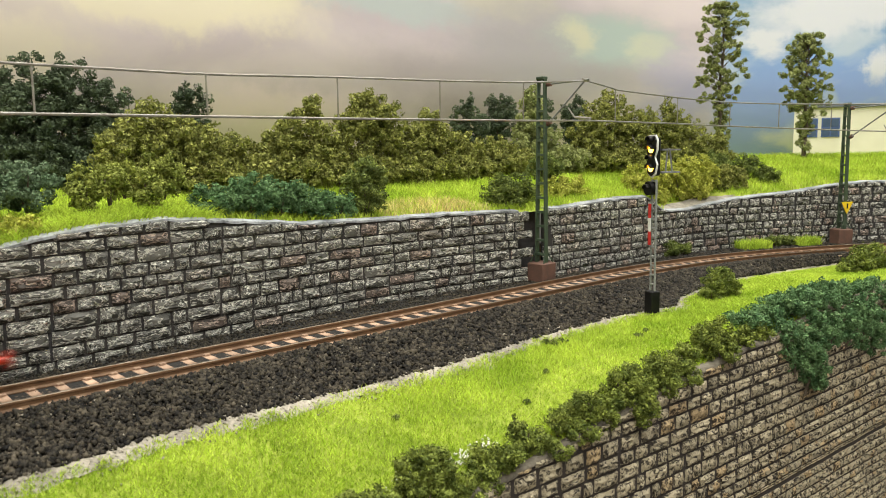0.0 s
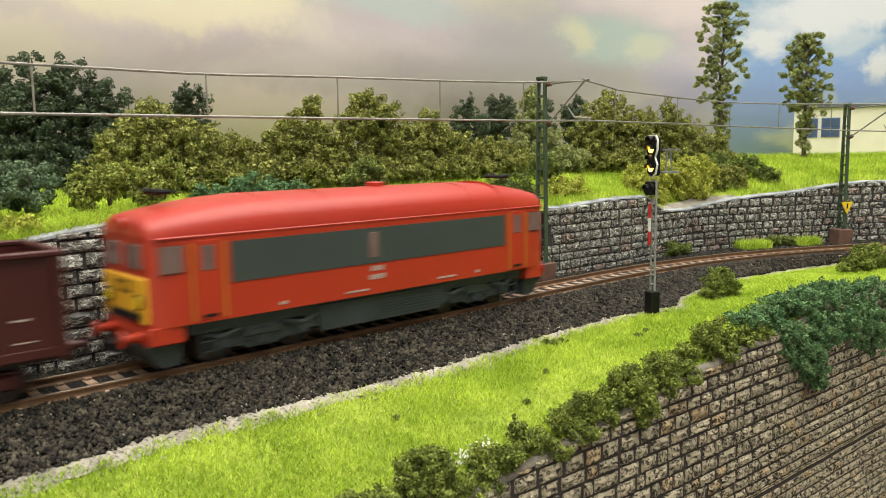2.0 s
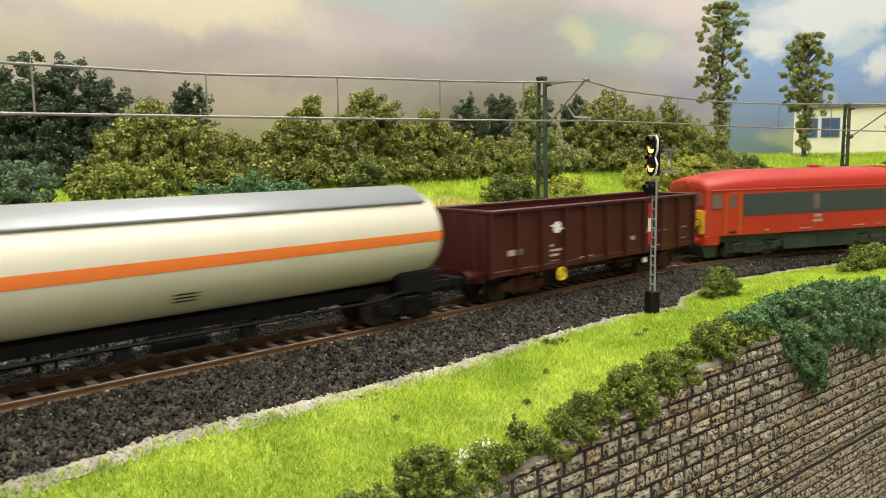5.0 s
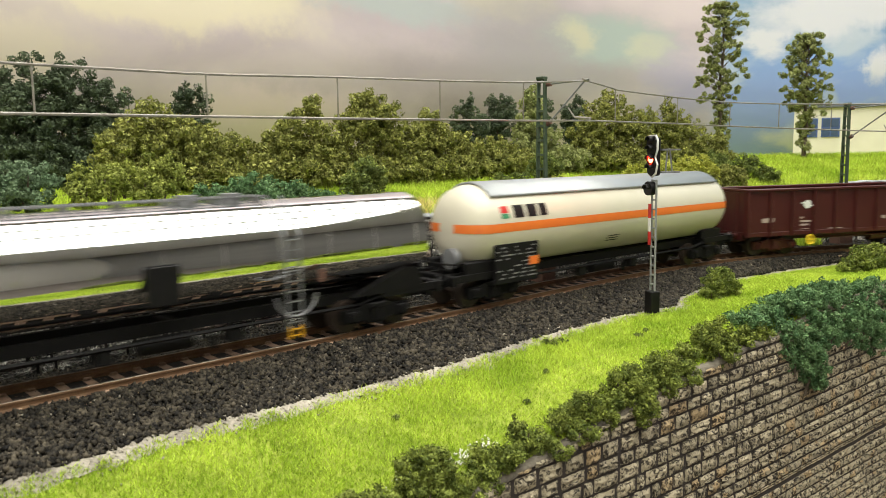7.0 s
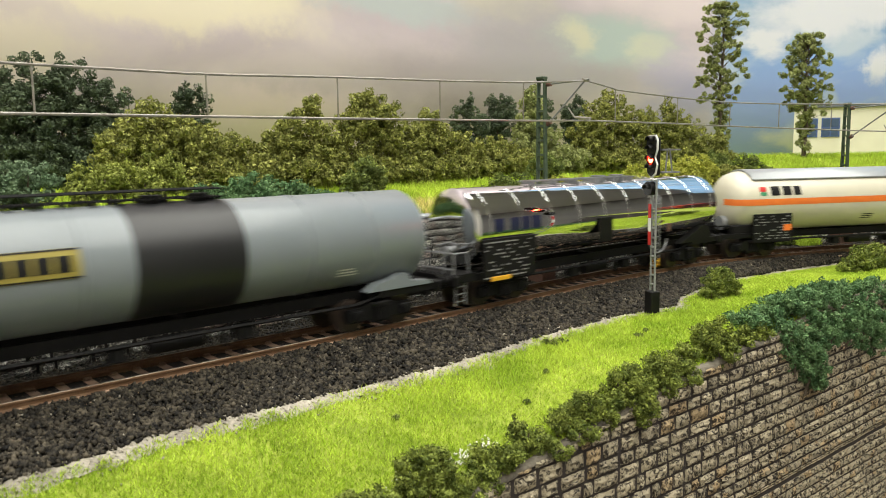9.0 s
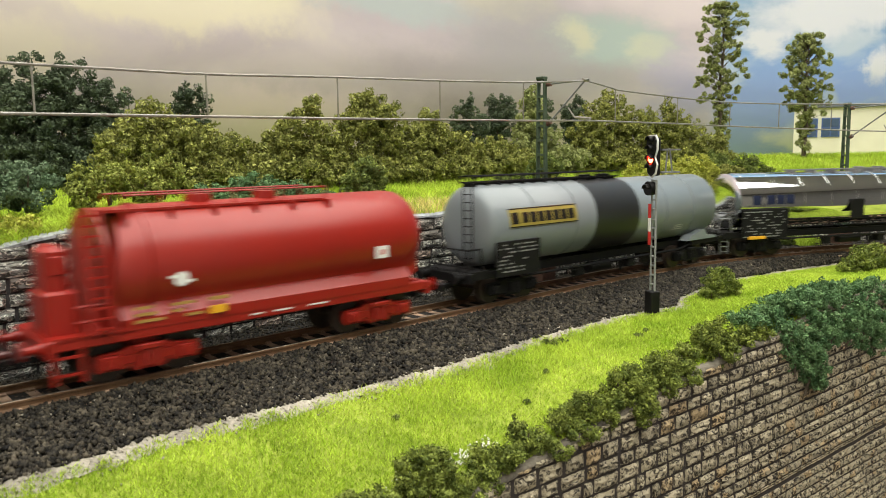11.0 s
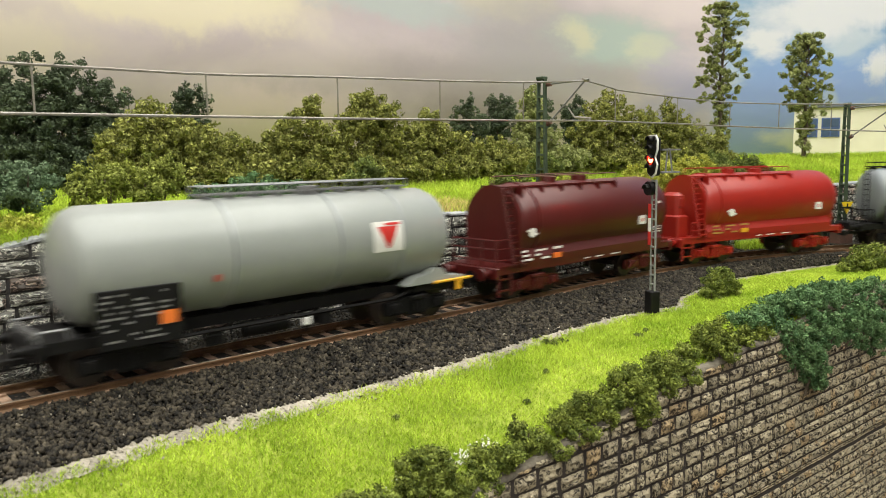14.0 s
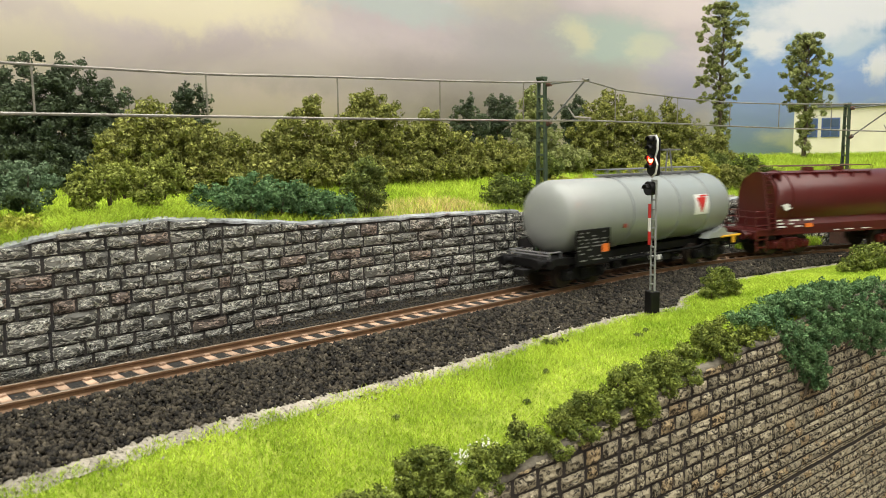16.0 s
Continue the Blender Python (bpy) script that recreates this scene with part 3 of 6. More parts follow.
def ladder(g, x, y, z0, z1, w=4.0, n=7, along="x", lean=0.0, r=0.32):
    for k in (-w / 2, w / 2):
        a = (x + k, y, z0) if along == "x" else (x, y + k, z0)
        c = (x + k, y + lean, z1) if along == "x" else (x, y + k, z1)
        g.rod(a, c, r, 5)
    for i in range(n):
        u = (i + 0.5) / n
        z = z0 + (z1 - z0) * u
        yy = y + lean * u if along == "x" else y
        if along == "x":
            g.rod((x - w / 2, yy, z), (x + w / 2, yy, z), r * 0.8, 4)
        else:
            g.rod((x, y - w / 2, z), (x, y + w / 2, z), r * 0.8, 4)


def text_bars(parent, rows, y, material, label, name="lettering"):
    for x0, x1, z0, z1 in rows:
        part(name, bar(Geo(), x0, x1, z0 + 0.1, z1 - 0.1, y), material, parent, label)


def winged_disc(parent, x, z, y, w=6.0):
    """A plain round emblem with two side bars, on the near side."""
    g = Geo()
    g.rod((x, y + 0.1, z), (x, y - 0.14, z), w * 0.3, 18)
    for k in (1, -1):
        g.box(x - w * 0.5 if k > 0 else x - w * 0.3, x + w * 0.3 if k > 0 else x + w * 0.5, y - 0.13, y + 0.1, z + k * 0.4, z + k * 1.15)
    part("emblem", g, WHITE, parent, "white round emblem")


def m41():
    """The red diesel locomotive; x forward, y to the far side."""
    t = thing("diesel_locomotive", "bright red diesel locomotive with dark grey band and yellow ends", "locomotive")

    def section(w, roof, x, low, shoulder=34.5, flat=0.62):
        pts = [(-w, low), (-w, low + 0.3), (-w, shoulder - 0.3), (-w, shoulder)]
        for i in range(1, 12):
            u = math.pi * i / 12
            yy = -math.cos(u)
            pts.append((w * math.copysign(abs(yy) ** 0.8, yy), shoulder + (roof - shoulder) * math.sin(u) ** 0.72))
        pts += [(w, shoulder), (w, shoulder - 0.3), (w, low + 0.3), (w, low)]
        return [(x, y, z) for y, z in pts]

    ends = [(81.0, 14.0, 41.6), (80.6, 15.4, 42.8), (79.2, 16.2, 44.0), (75, 16.7, 45.0), (68, 16.9, 46.2), (58, 17, 47.5), (46, 17, 48.3)]
    spec = [(-x, w, r) for x, w, r in ends] + ends[::-1]
    g = Geo().loft([section(w, 38.4, x, 13.6, 37.4) for x, w, r in spec])
    g.box(-81, -71.5, -16.3, 16.3, 8.6, 14.2, 0.6).box(71.5, 81, -16.3, 16.3, 8.6, 14.2, 0.6)
    body = part("body", g, LOCO_RED, t, "bright red body shell", 40)
    g = Geo().loft([section(w * 1.003, r, x, 37.2, 38.0) for x, w, r in spec])
    roof = part("roof", g, LOCO_ROOF, t, "domed red roof", 50)
    g = Geo()
    for sgn in (-1, 1):
        part("gutter", Geo().rod((-79, 16.9 * sgn, 37.8), (79, 16.9 * sgn, 37.8), 0.4, 6), LOCO_ROOF, roof)
    for k in range(4):
        for sgn in (-1, 1):
            part("roof_rib", Geo().rod((-35 + k, (16.1 - 0.9 * k) * sgn, 41.2 + 1.2 * k), (12 - k, (16.1 - 0.9 * k) * sgn, 41.2 + 1.2 * k), 0.36, 4), LOCO_ROOF, roof)
    part("exhaust", Geo().box(6, 10, -3, 3, 47.4, 49.8, 0.4), LOCO_ROOF, roof)
    for x in (-44, -22, 40, 56):
        part("roof_seam", Geo().loft([section(17.12, 48.45, xx, 37.9, 38.0) for xx in (x - 0.25, x + 0.25)]), LOCO_ROOF, roof)
    for d in (-1, 1):
        g = Geo()
        for k in (-4, 4):
            g.rod((d * 70, k, 47.2), (d * 70, k, 49.8), 0.5, 6)
            g.rod((d * 68, k, 49.6), (d * 73.5, k, 49.9), 0.55, 8, 1.0)
        g.rod((d * 70, -6, 49.6), (d * 70, 6, 49.6), 0.5, 6)
        part("horn", g, BLACK, roof, "black roof horns")
    # side bands, doors and windows
    for sgn in (-1, 1):
        y = 17.0 * sgn
        g = Geo().box(-57.5, 57.5, y - 0.25, y + 0.25, 23.9, 35.6)
        band = part("side_band", g, LOCO_BAND, t, "dark grey louvre band")
        part("band_window", Geo().box(-8.5, -4.2, y - 0.35, y + 0.35, 25.6, 34.2, 0.2), PANE, band)
        for d in (-1, 1):
            g = Geo()
            for k in (59.6, 69.2):
                g.rod((d * k, y + 0.35 * sgn, 14.4), (d * k, y + 0.35 * sgn, 36.0), 0.34, 6)
            part("handrail", g, RAILORANGE, t, "orange door rail")
            door = part("door", Geo().box(d * 60.4, d * 68.4, y - 0.2, y + 0.2, 14.4, 36.6, 0.1), LOCO_RED, t)
            part("door_window", Geo().box(d * 62.2, d * 66.6, y - 0.32, y + 0.32, 28.0, 35.4, 0.5), PANE, door)
            part("door_step", Geo().box(d * 62, d * 66.6, y - 0.4, y + 0.4, 15.0, 15.9), BLACK, door)
            part("cab_window", Geo().box(d * 71.4, d * 78.2, y - (0.1 if sgn > 0 else -0.1) - 0.3, y + 0.3, 28.2, 35.8, 0.5), PANE, t)
    for d in (-1, 1):
        x = d * 81.0
        g = Geo().box(x - d * 1.5, x + d * 0.5, -14.8, 14.8, 14.6, 27.4, 0.4)
        front = part("yellow_end", g, YELLOW, t, "yellow warning panel")
        for y0 in (-12.6, 2.2):
            part("windscreen", Geo().box(x - d * 1.2, x + d * 0.3, y0, y0 + 10.4, 29.0, 36.6, 0.7), PANE, t, "dark windscreen")
        part("number_plate", Geo().box(x, x + d * 0.65, -5, 5, 22.4, 25.8), BLACK, front)
        text = Geo()
        for k in range(3):
            text.box(x + d * 0.5, x + d * 0.8, -3.6 + k * 2.5, -2.0 + k * 2.5, 23.0, 25.2)
        part("lettering", text, YELLOW, front)
        for y0 in (-10.5, 10.5):
            part("headlight", Geo().rod((x, y0, 20.6), (x + d * 1.2, y0, 20.6), 2.3, 16), BLACK, front)
            part("headlight_rim", Geo().rod((x + d * 1.0, y0, 20.6), (x + d * 1.4, y0, 20.6), 1.7, 16), SIGN_YELLOW, front)
        part("headlight", Geo().rod((x - d * 3, 0, 41.2), (x + d * 0.8, 0, 41.2), 1.7, 16), LOCO_ROOF, t)
        part("grille", Geo().box(x, x + d * 0.8, -11, 11, 14.9, 17.4, 0.3), BLACK, front)
        part("buffer_beam", Geo().box(x - d * 2, x + d * 0.3, -15, 15, 8.6, 12.5, 0.3), LOCO_RED, t)
        buffers(t, x, d, LOCO_RED, 11.0)
        coupling(t, x, d)
        part("snow_plough", Geo().loft([[(x - d * 9, -13, 2.0), (x - d * 3, -13, 2.0), (x + d * 1, -14, 8.4), (x - d * 9, -14, 8.4)], [(x - d * 9, 13, 2.0), (x - d * 3, 13, 2.0), (x + d * 1, 14, 8.4), (x - d * 9, 14, 8.4)]]), LOCO_GREY, t)
    # underframe
    g = Geo().box(-70, 70, -14, 14, 10.0, 13.0)
    g.loft([[(a, y, z) for a, z in ((-26, 4.0), (26, 4.0), (28, 12.2), (-28, 12.2))] for y in (-14.6, 14.6)])
    for k in range(6):
        g.box(-2 + 0, 24, -14.9, -14.4, 5.4 + k * 1.0, 5.8 + k * 1.0)
    part("fuel_tank", g, LOCO_GREY, t, "slate grey fuel tank")
    for d in (-1, 1):
        b = bogie(t, d * 46, LOCO_GREY, 27, 12.0, 1)
        for sgn in (-1, 1):
            y, g = 13.2 * sgn, Geo()
            for q in (-1, 1):
                g.path([(d * 46 + q * 19, y, 9.6), (d * 46 + q * 14, y, 7.6), (d * 46 + q * 7, y, 9.4)], 0.9, 6)
            g.box(d * 46 - 6, d * 46 + 6, y - 0.6, y + 0.6, 6.4, 11.4, 0.4)
            part("bogie_frame", g, LOCO_GREY, b)
            g = Geo()
            ladder(g, d * 64, 14.6 * sgn, 3.0, 12.0, 4.5, 3)
            part("door_ladder", g, LOCO_GREY, t)
            part("sand_box", Geo().box(d * 24, d * 31, y - 0.4, y + 0.4, 5.4, 11.6, 0.5), LOCO_GREY, t)
    text_bars(t, [(-7.6 + k * 1.9, -6.2 + k * 1.9, 21.2, 23.0) for k in range(3)] + [(-8.2 + k * 1.7, -6.9 + k * 1.7, 18.4, 20.2) for k in range(4)] + [(-18, -9, 15.0, 15.8), (22, 31, 15.0, 15.8), (-42, -39.6, 15.0, 16.2), (41, 43, 15.1, 16.2)], -17.05, FADED, "small white numbers and marks")
    return t


def gondola():
    t = thing("open_wagon", "brown-red open high-sided freight wagon, empty", "freight wagon")
    H, top, y = 74.5, 37.6, 16.0
    g = Geo()
    g.box(-H, H, -y, y, 13.4, 15.0)
    floor_ = part("wagon_floor", g, WAGON_BROWN, t)
    for sgn in (-1, 1):
        part("side_wall", Geo().box(-H, H, y * sgn - 0.5, y * sgn + 0.5, 13.0, top - 0.8), WAGON_BROWN, t)
        part("top_rail", Geo().box(-H - 0.6, H + 0.6, (y + 0.6) * sgn - 1.4, (y + 0.6) * sgn + 1.4, top - 1.5, top, 0.35), WAGON_BROWN, t)
        part("sill", Geo().box(-H, H, y * sgn - 0.8, y * sgn + 0.7, 11.4, 13.8, 0.2), WAGON_BROWN, t)
        for k in range(11):
            x = -H + 1.0 + k * (2 * H - 2.0) / 10
            w = 0.8
            part("side_post", Geo().box(x - w, x + w, y * sgn, (y + 1.9) * sgn, 11.2, top - 1.4, 0.25), WAGON_BROWN, t)
    for d in (-1, 1):
        e = part("end_wall", Geo().box(d * H - 0.5, d * H + 0.5, -y, y, 13, top - 0.6), WAGON_BROWN, t)
        part("top_rail", Geo().box(d * H - 0.9, d * H + 0.9, -y - 0.6, y + 0.6, top - 1.4, top + 0.1, 0.3), WAGON_BROWN, t)
        for k in (-9, 0, 9):
            part("end_post", Geo().box(d * H, d * (H + 1.2), k - 1, k + 1, 11, top - 1.4, 0.3), WAGON_BROWN, e)
        part("buffer_beam", Geo().box(d * H - 1, d * (H + 1.4), -15, 15, 9.6, 14.0, 0.3), WAGON_BROWN, t)
        buffers(t, d * (H + 0.6), d, WAGON_BROWN, 12.0)
        coupling(t, d * H, d)
        bogie(t, d * 51, WAGON_BROWN, 20.7, 12.0)
    g = Geo()
    for sgn in (-1, 1):
        g.box(-H, H, 5 * sgn - 1, 5 * sgn + 1, 8.0, 13.4)
        g.path([(-36, 13 * sgn, 11.5), (-30, 13 * sgn, 9.2), (30, 13 * sgn, 9.2), (36, 13 * sgn, 11.5)], 0.6, 5)
    g.rod((20, -6, 7.6), (32, -6, 7.6), 2.6, 14)
    part("underframe", g, WAGON_BROWN, t)
    ring = Geo()
    for i in range(16):
        a, c = 2 * math.pi * i / 16, 2 * math.pi * (i + 1) / 16
        ring.rod((-31 + 2.6 * math.cos(a), -16.6, 8.6 + 2.6 * math.sin(a)), (-31 + 2.6 * math.cos(c), -16.6, 8.6 + 2.6 * math.sin(c)), 0.5, 5)
    for k in (0, 60, 120):
        a = radians(k)
        ring.rod((-31 - 2.6 * math.cos(a), -16.4, 8.6 - 2.6 * math.sin(a)), (-31 + 2.6 * math.cos(a), -16.4, 8.6 + 2.6 * math.sin(a)), 0.35, 4)
    part("brake_wheel", ring, SIGN_YELLOW, t, "yellow brake handwheel")
    part("brake_lever", Geo().box(30, 33, -16.4, -15.6, 6.6, 9.2, 0.3), WHITE, t, "white lever plate")
    winged_disc(t, -34.0, 28.4, -16.55, 8.0)
    text_bars(t, [(-38.5, -36.5, 20.4, 21.6), (-38.5, -31, 18.4, 19.6), (-38.5, -33, 16.4, 17.6), (-38, -33, 14.4, 14.9), (-19, -9, 14.0, 14.6), (19, 22, 18.4, 20.4), (31, 35, 20.6, 22.4), (36, 39, 21.2, 21.7), (42, 49, 20.8, 21.5), (40, 44, 14.0, 14.6), (63, 67, 21.0, 21.7), (63, 68, 15.6, 16.1), (-64, -56, 19, 21.5)], -16.55, FADED, "small white stencilled lines")
    return t


def tank_profile(x0, x1, r, dome=5.0, n=7, soft=0.0):
    pr = [(x0, 0.01)]
    for i in range(1, n + 1):
        pr.append((x0 + dome * (1 - math.sqrt(max(0, 1 - (i / n) ** 2.6))), r * i / n))
    mid = [(x1 - (x - x0), rr) for x, rr in reversed(pr)]
    return pr + mid


def tank_frame(t, H, material=FRAMEBLACK, bx=None, sill=11.0, rear=None, rear_bx=None):
    """Underframe from -rear to H (mm) with buffer beams, bogies and brake gear."""
    g, E = Geo(), rear or H
    for sgn in (-1, 1):
        g.box(-E, H, 6.0 * sgn - 1.0, 6.0 * sgn + 1.0, 10.0, 13.4)
        g.box(-E, -E + 26, 12.6 * sgn - 0.8, 12.6 * sgn + 0.8, 11.0, 13.6)
        g.box(H - 26, H, 12.6 * sgn - 0.8, 12.6 * sgn + 0.8, 11.0, 13.6)
        g.path([(-E + 26, 12.4 * sgn, 11.6), (-E + 34, 11 * sgn, 9.4), (H - 34, 11 * sgn, 9.4), (H - 26, 12.4 * sgn, 11.6)], 0.6, 5)
    for k in (-0.5, 0, 0.5):
        g.box(k * H - 1.5, k * H + 1.5, -6, 6, 10.4, 13.0)
    part("underframe", g, material, t)
    for d in (-1, 1):
        e = H if d > 0 else -E
        part("buffer_beam", Geo().box(e - 1.1, e + 1.1, -14.5, 14.5, 9.8, 13.9, 0.3), material, t)
        buffers(t, e, d, material)
        coupling(t, e, d)
        bogie(t, -rear_bx if rear_bx and d < 0 else d * (bx or H - 22), material)
    g = Geo()
    g.rod((-12, -7, 7.2), (4, -7, 7.2), 2.4, 14)
    g.rod((10, -9, 8.0), (10, -9, 3.8), 1.0, 8).box(14, 19, -11, -6, 5.0, 9.0, 0.4).box(-24, -19, -11, -7, 5.0, 9.0, 0.4)
    part("brake_gear", g, material, t)
    for sgn in (-1, 1):
        for x in (-H * 0.3, H * 0.3):
            g = Geo()
            ladder(g, x, 11.6 * sgn, 4.0, 9.6, 4.0, 2)
            part("step", g, material, t)


SADDLE = ((48, 13.4), (76, 13.4), (75.6, 14.5), (67, 15.4), (65, 18.2), (61, 18.6), (58, 16.8), (52, 16.0))


def sign_board(t, x0, x1, z0, z1, y=-15.6, material=FRAMEBLACK):
    b = part("data_panel", Geo().box(x0, x1, y - 0.4, y + 0.4, z0, z1, 0.2), material, t, "black panel with white data lines")
    g = Geo()
    rng = random.Random(int(x0 * 7 + z1))
    z = z1 - 1.4
    while z > z0 + 1:
        x = x0 + 0.9
        while x < x1 - 3.2:
            w = rng.uniform(0.8, 2.4)
            if rng.random() < 0.45:
                bar(g, x, min(x + w, x1 - 0.8), z - 0.32, z + 0.22, y - 0.4)
            x += w + 0.5
        z -= 1.5
    part("lettering", g, mat("pale_letter", (0.25, 0.25, 0.245), 0.5), b, "white unreadable data lines")
    return b


def end_rails(t, x, d, material, z0=13.5, z1=19.5):
    g = Geo()
    for z in (z0 + 2.4, z1):
        g.rod((x, -11.5, z), (x, 11.5, z), 0.4, 5)
    for y in (-11.5, -6, 6, 11.5):
        g.rod((x, y, z0 - 1), (x, y, z1), 0.4, 5)
    for y in (-11.5, 11.5):
        g.path([(x, y, z1), (x - d * 7, y, z1), (x - d * 8, y, z0)], 0.4, 5)
    part("end_railing", g, material, t)


def roof_walk(t, x0, x1, z, material, w=5.0, y=0.0, posts=6, rail=True, r=0.35):
    g = Geo()
    for k in range(4):
        yy = y - w / 2 + w * k / 3
        g.box(x0, x1, yy - 0.35, yy + 0.35, z, z + 0.35)
    n = int((x1 - x0) / 4)
    for i in range(n + 1):
        x = x0 + (x1 - x0) * i / n
        g.box(x - 0.25, x + 0.25, y - w / 2, y + w / 2, z - 0.3, z)
    for i in range(posts):
        x = x0 + 2 + (x1 - x0 - 4) * i / (posts - 1)
        g.box(x - 0.4, x + 0.4, y - w / 2, y + w / 2, z - 2.4, z - 0.2)
    part("roof_walkway", g, material, t)
    if rail:
        g = Geo()
        rail_row(g, x0, x1, y - w / 2 - 0.3, z, z + 2.6, posts, r)
        rail_row(g, x0, x1, y + w / 2 + 0.3, z, z + 2.6, posts, r)
        part("roof_railing", g, material, t)


def gas_tank():
    t = thing("gas_tank_wagon", "cream pressure gas tank wagon with orange stripe and grey sunshield", "tank wagon")
    R, C = 16.6, 30.4
    H = 100.0
    tank = part("tank", Geo().lathe(tank_profile(-92, 97, R, 11.0, 12), 0, C, 56), TANK_CREAM, t, "cream painted tank barrel", 50)
    g = Geo()
    prof = [(-80, R + 0.75), (86, R + 0.75)]
    g.lathe(prof, 0, C, 40, -46, 46)
    sh = part("sunshield", g, TANK_TOP, t, "grey curved sheet over the tank top")
    sm = sh.modifiers.new("sheet", "SOLIDIFY")
    sm.thickness, sm.offset = 0.0007, 0.0
    for sgn in (-1, 1):
        pr = [(x, r) for x, r in tank_profile(-92, 97, R, 11.0, 24) if r > 4.0]
        mid = 0.5 * (pr[0][0] + pr[-1][0])
        v = [(x + (0.1 if x > mid else -0.1), sgn * (math.sqrt(r * r - (z - C) ** 2) + 0.12), z) for x, r in pr for z in (28.8, 29.7, 30.5, 31.4, 32.2)]
        f = [(i * 5 + k, i * 5 + k + 1, i * 5 + k + 6, i * 5 + k + 5) for i in range(len(pr) - 1) for k in range(4)]
        part("stripe", Geo().add(v, f), ORANGE, tank, "orange band", 50)
    tank_frame(t, H, FRAMEBLACK, 78)
    for sgn in (-1, 1):
        for d in (-1, 1):
            part("saddle", Geo().box(d * 74, d * 92, 8 * sgn, 12.4 * sgn, 12.5, 18.0, 0.5), FRAMEBLACK, t)
    sign_board(t, -81, -56, 8.4, 24.0, -15.2)
    part("hazard_plate", Geo().box(-61.6, -56.6, -15.9, -15.5, 14.6, 18.0), ORANGE, t, "orange hazard plate")
    tank_patch("logo", -77.6, -73.4, 34.0, 35.8, R, C, mat("logo_green", (0.05, 0.25, 0.12), 0.5), tank, "green and red block mark")
    tank_patch("logo", -77.6, -73.4, 36.1, 38.6, R, C, REDPAINT, tank)
    for k, w in ((0, 5.8), (7.6, 5.6), (14.8, 4.4)):
        tank_patch("lettering", -70.5 + k, -70.5 + k + w, 34.0, 38.8, R, C, BLACK, tank, "black block letter drawn as a plain bar")
    for k in range(3):
        tank_patch("lettering", -8, -0.5, 19.4 + k * 1.1, 19.9 + k * 1.1, R, C, BLACK, tank)
    part("brake_wheel", Geo().rod((-91.5, -4, 19), (-94.5, -4, 19), 4.0, 20), GREYMETAL, t)
    end_rails(t, -H, -1, FRAMEBLACK, 13.5, 18)
    return t


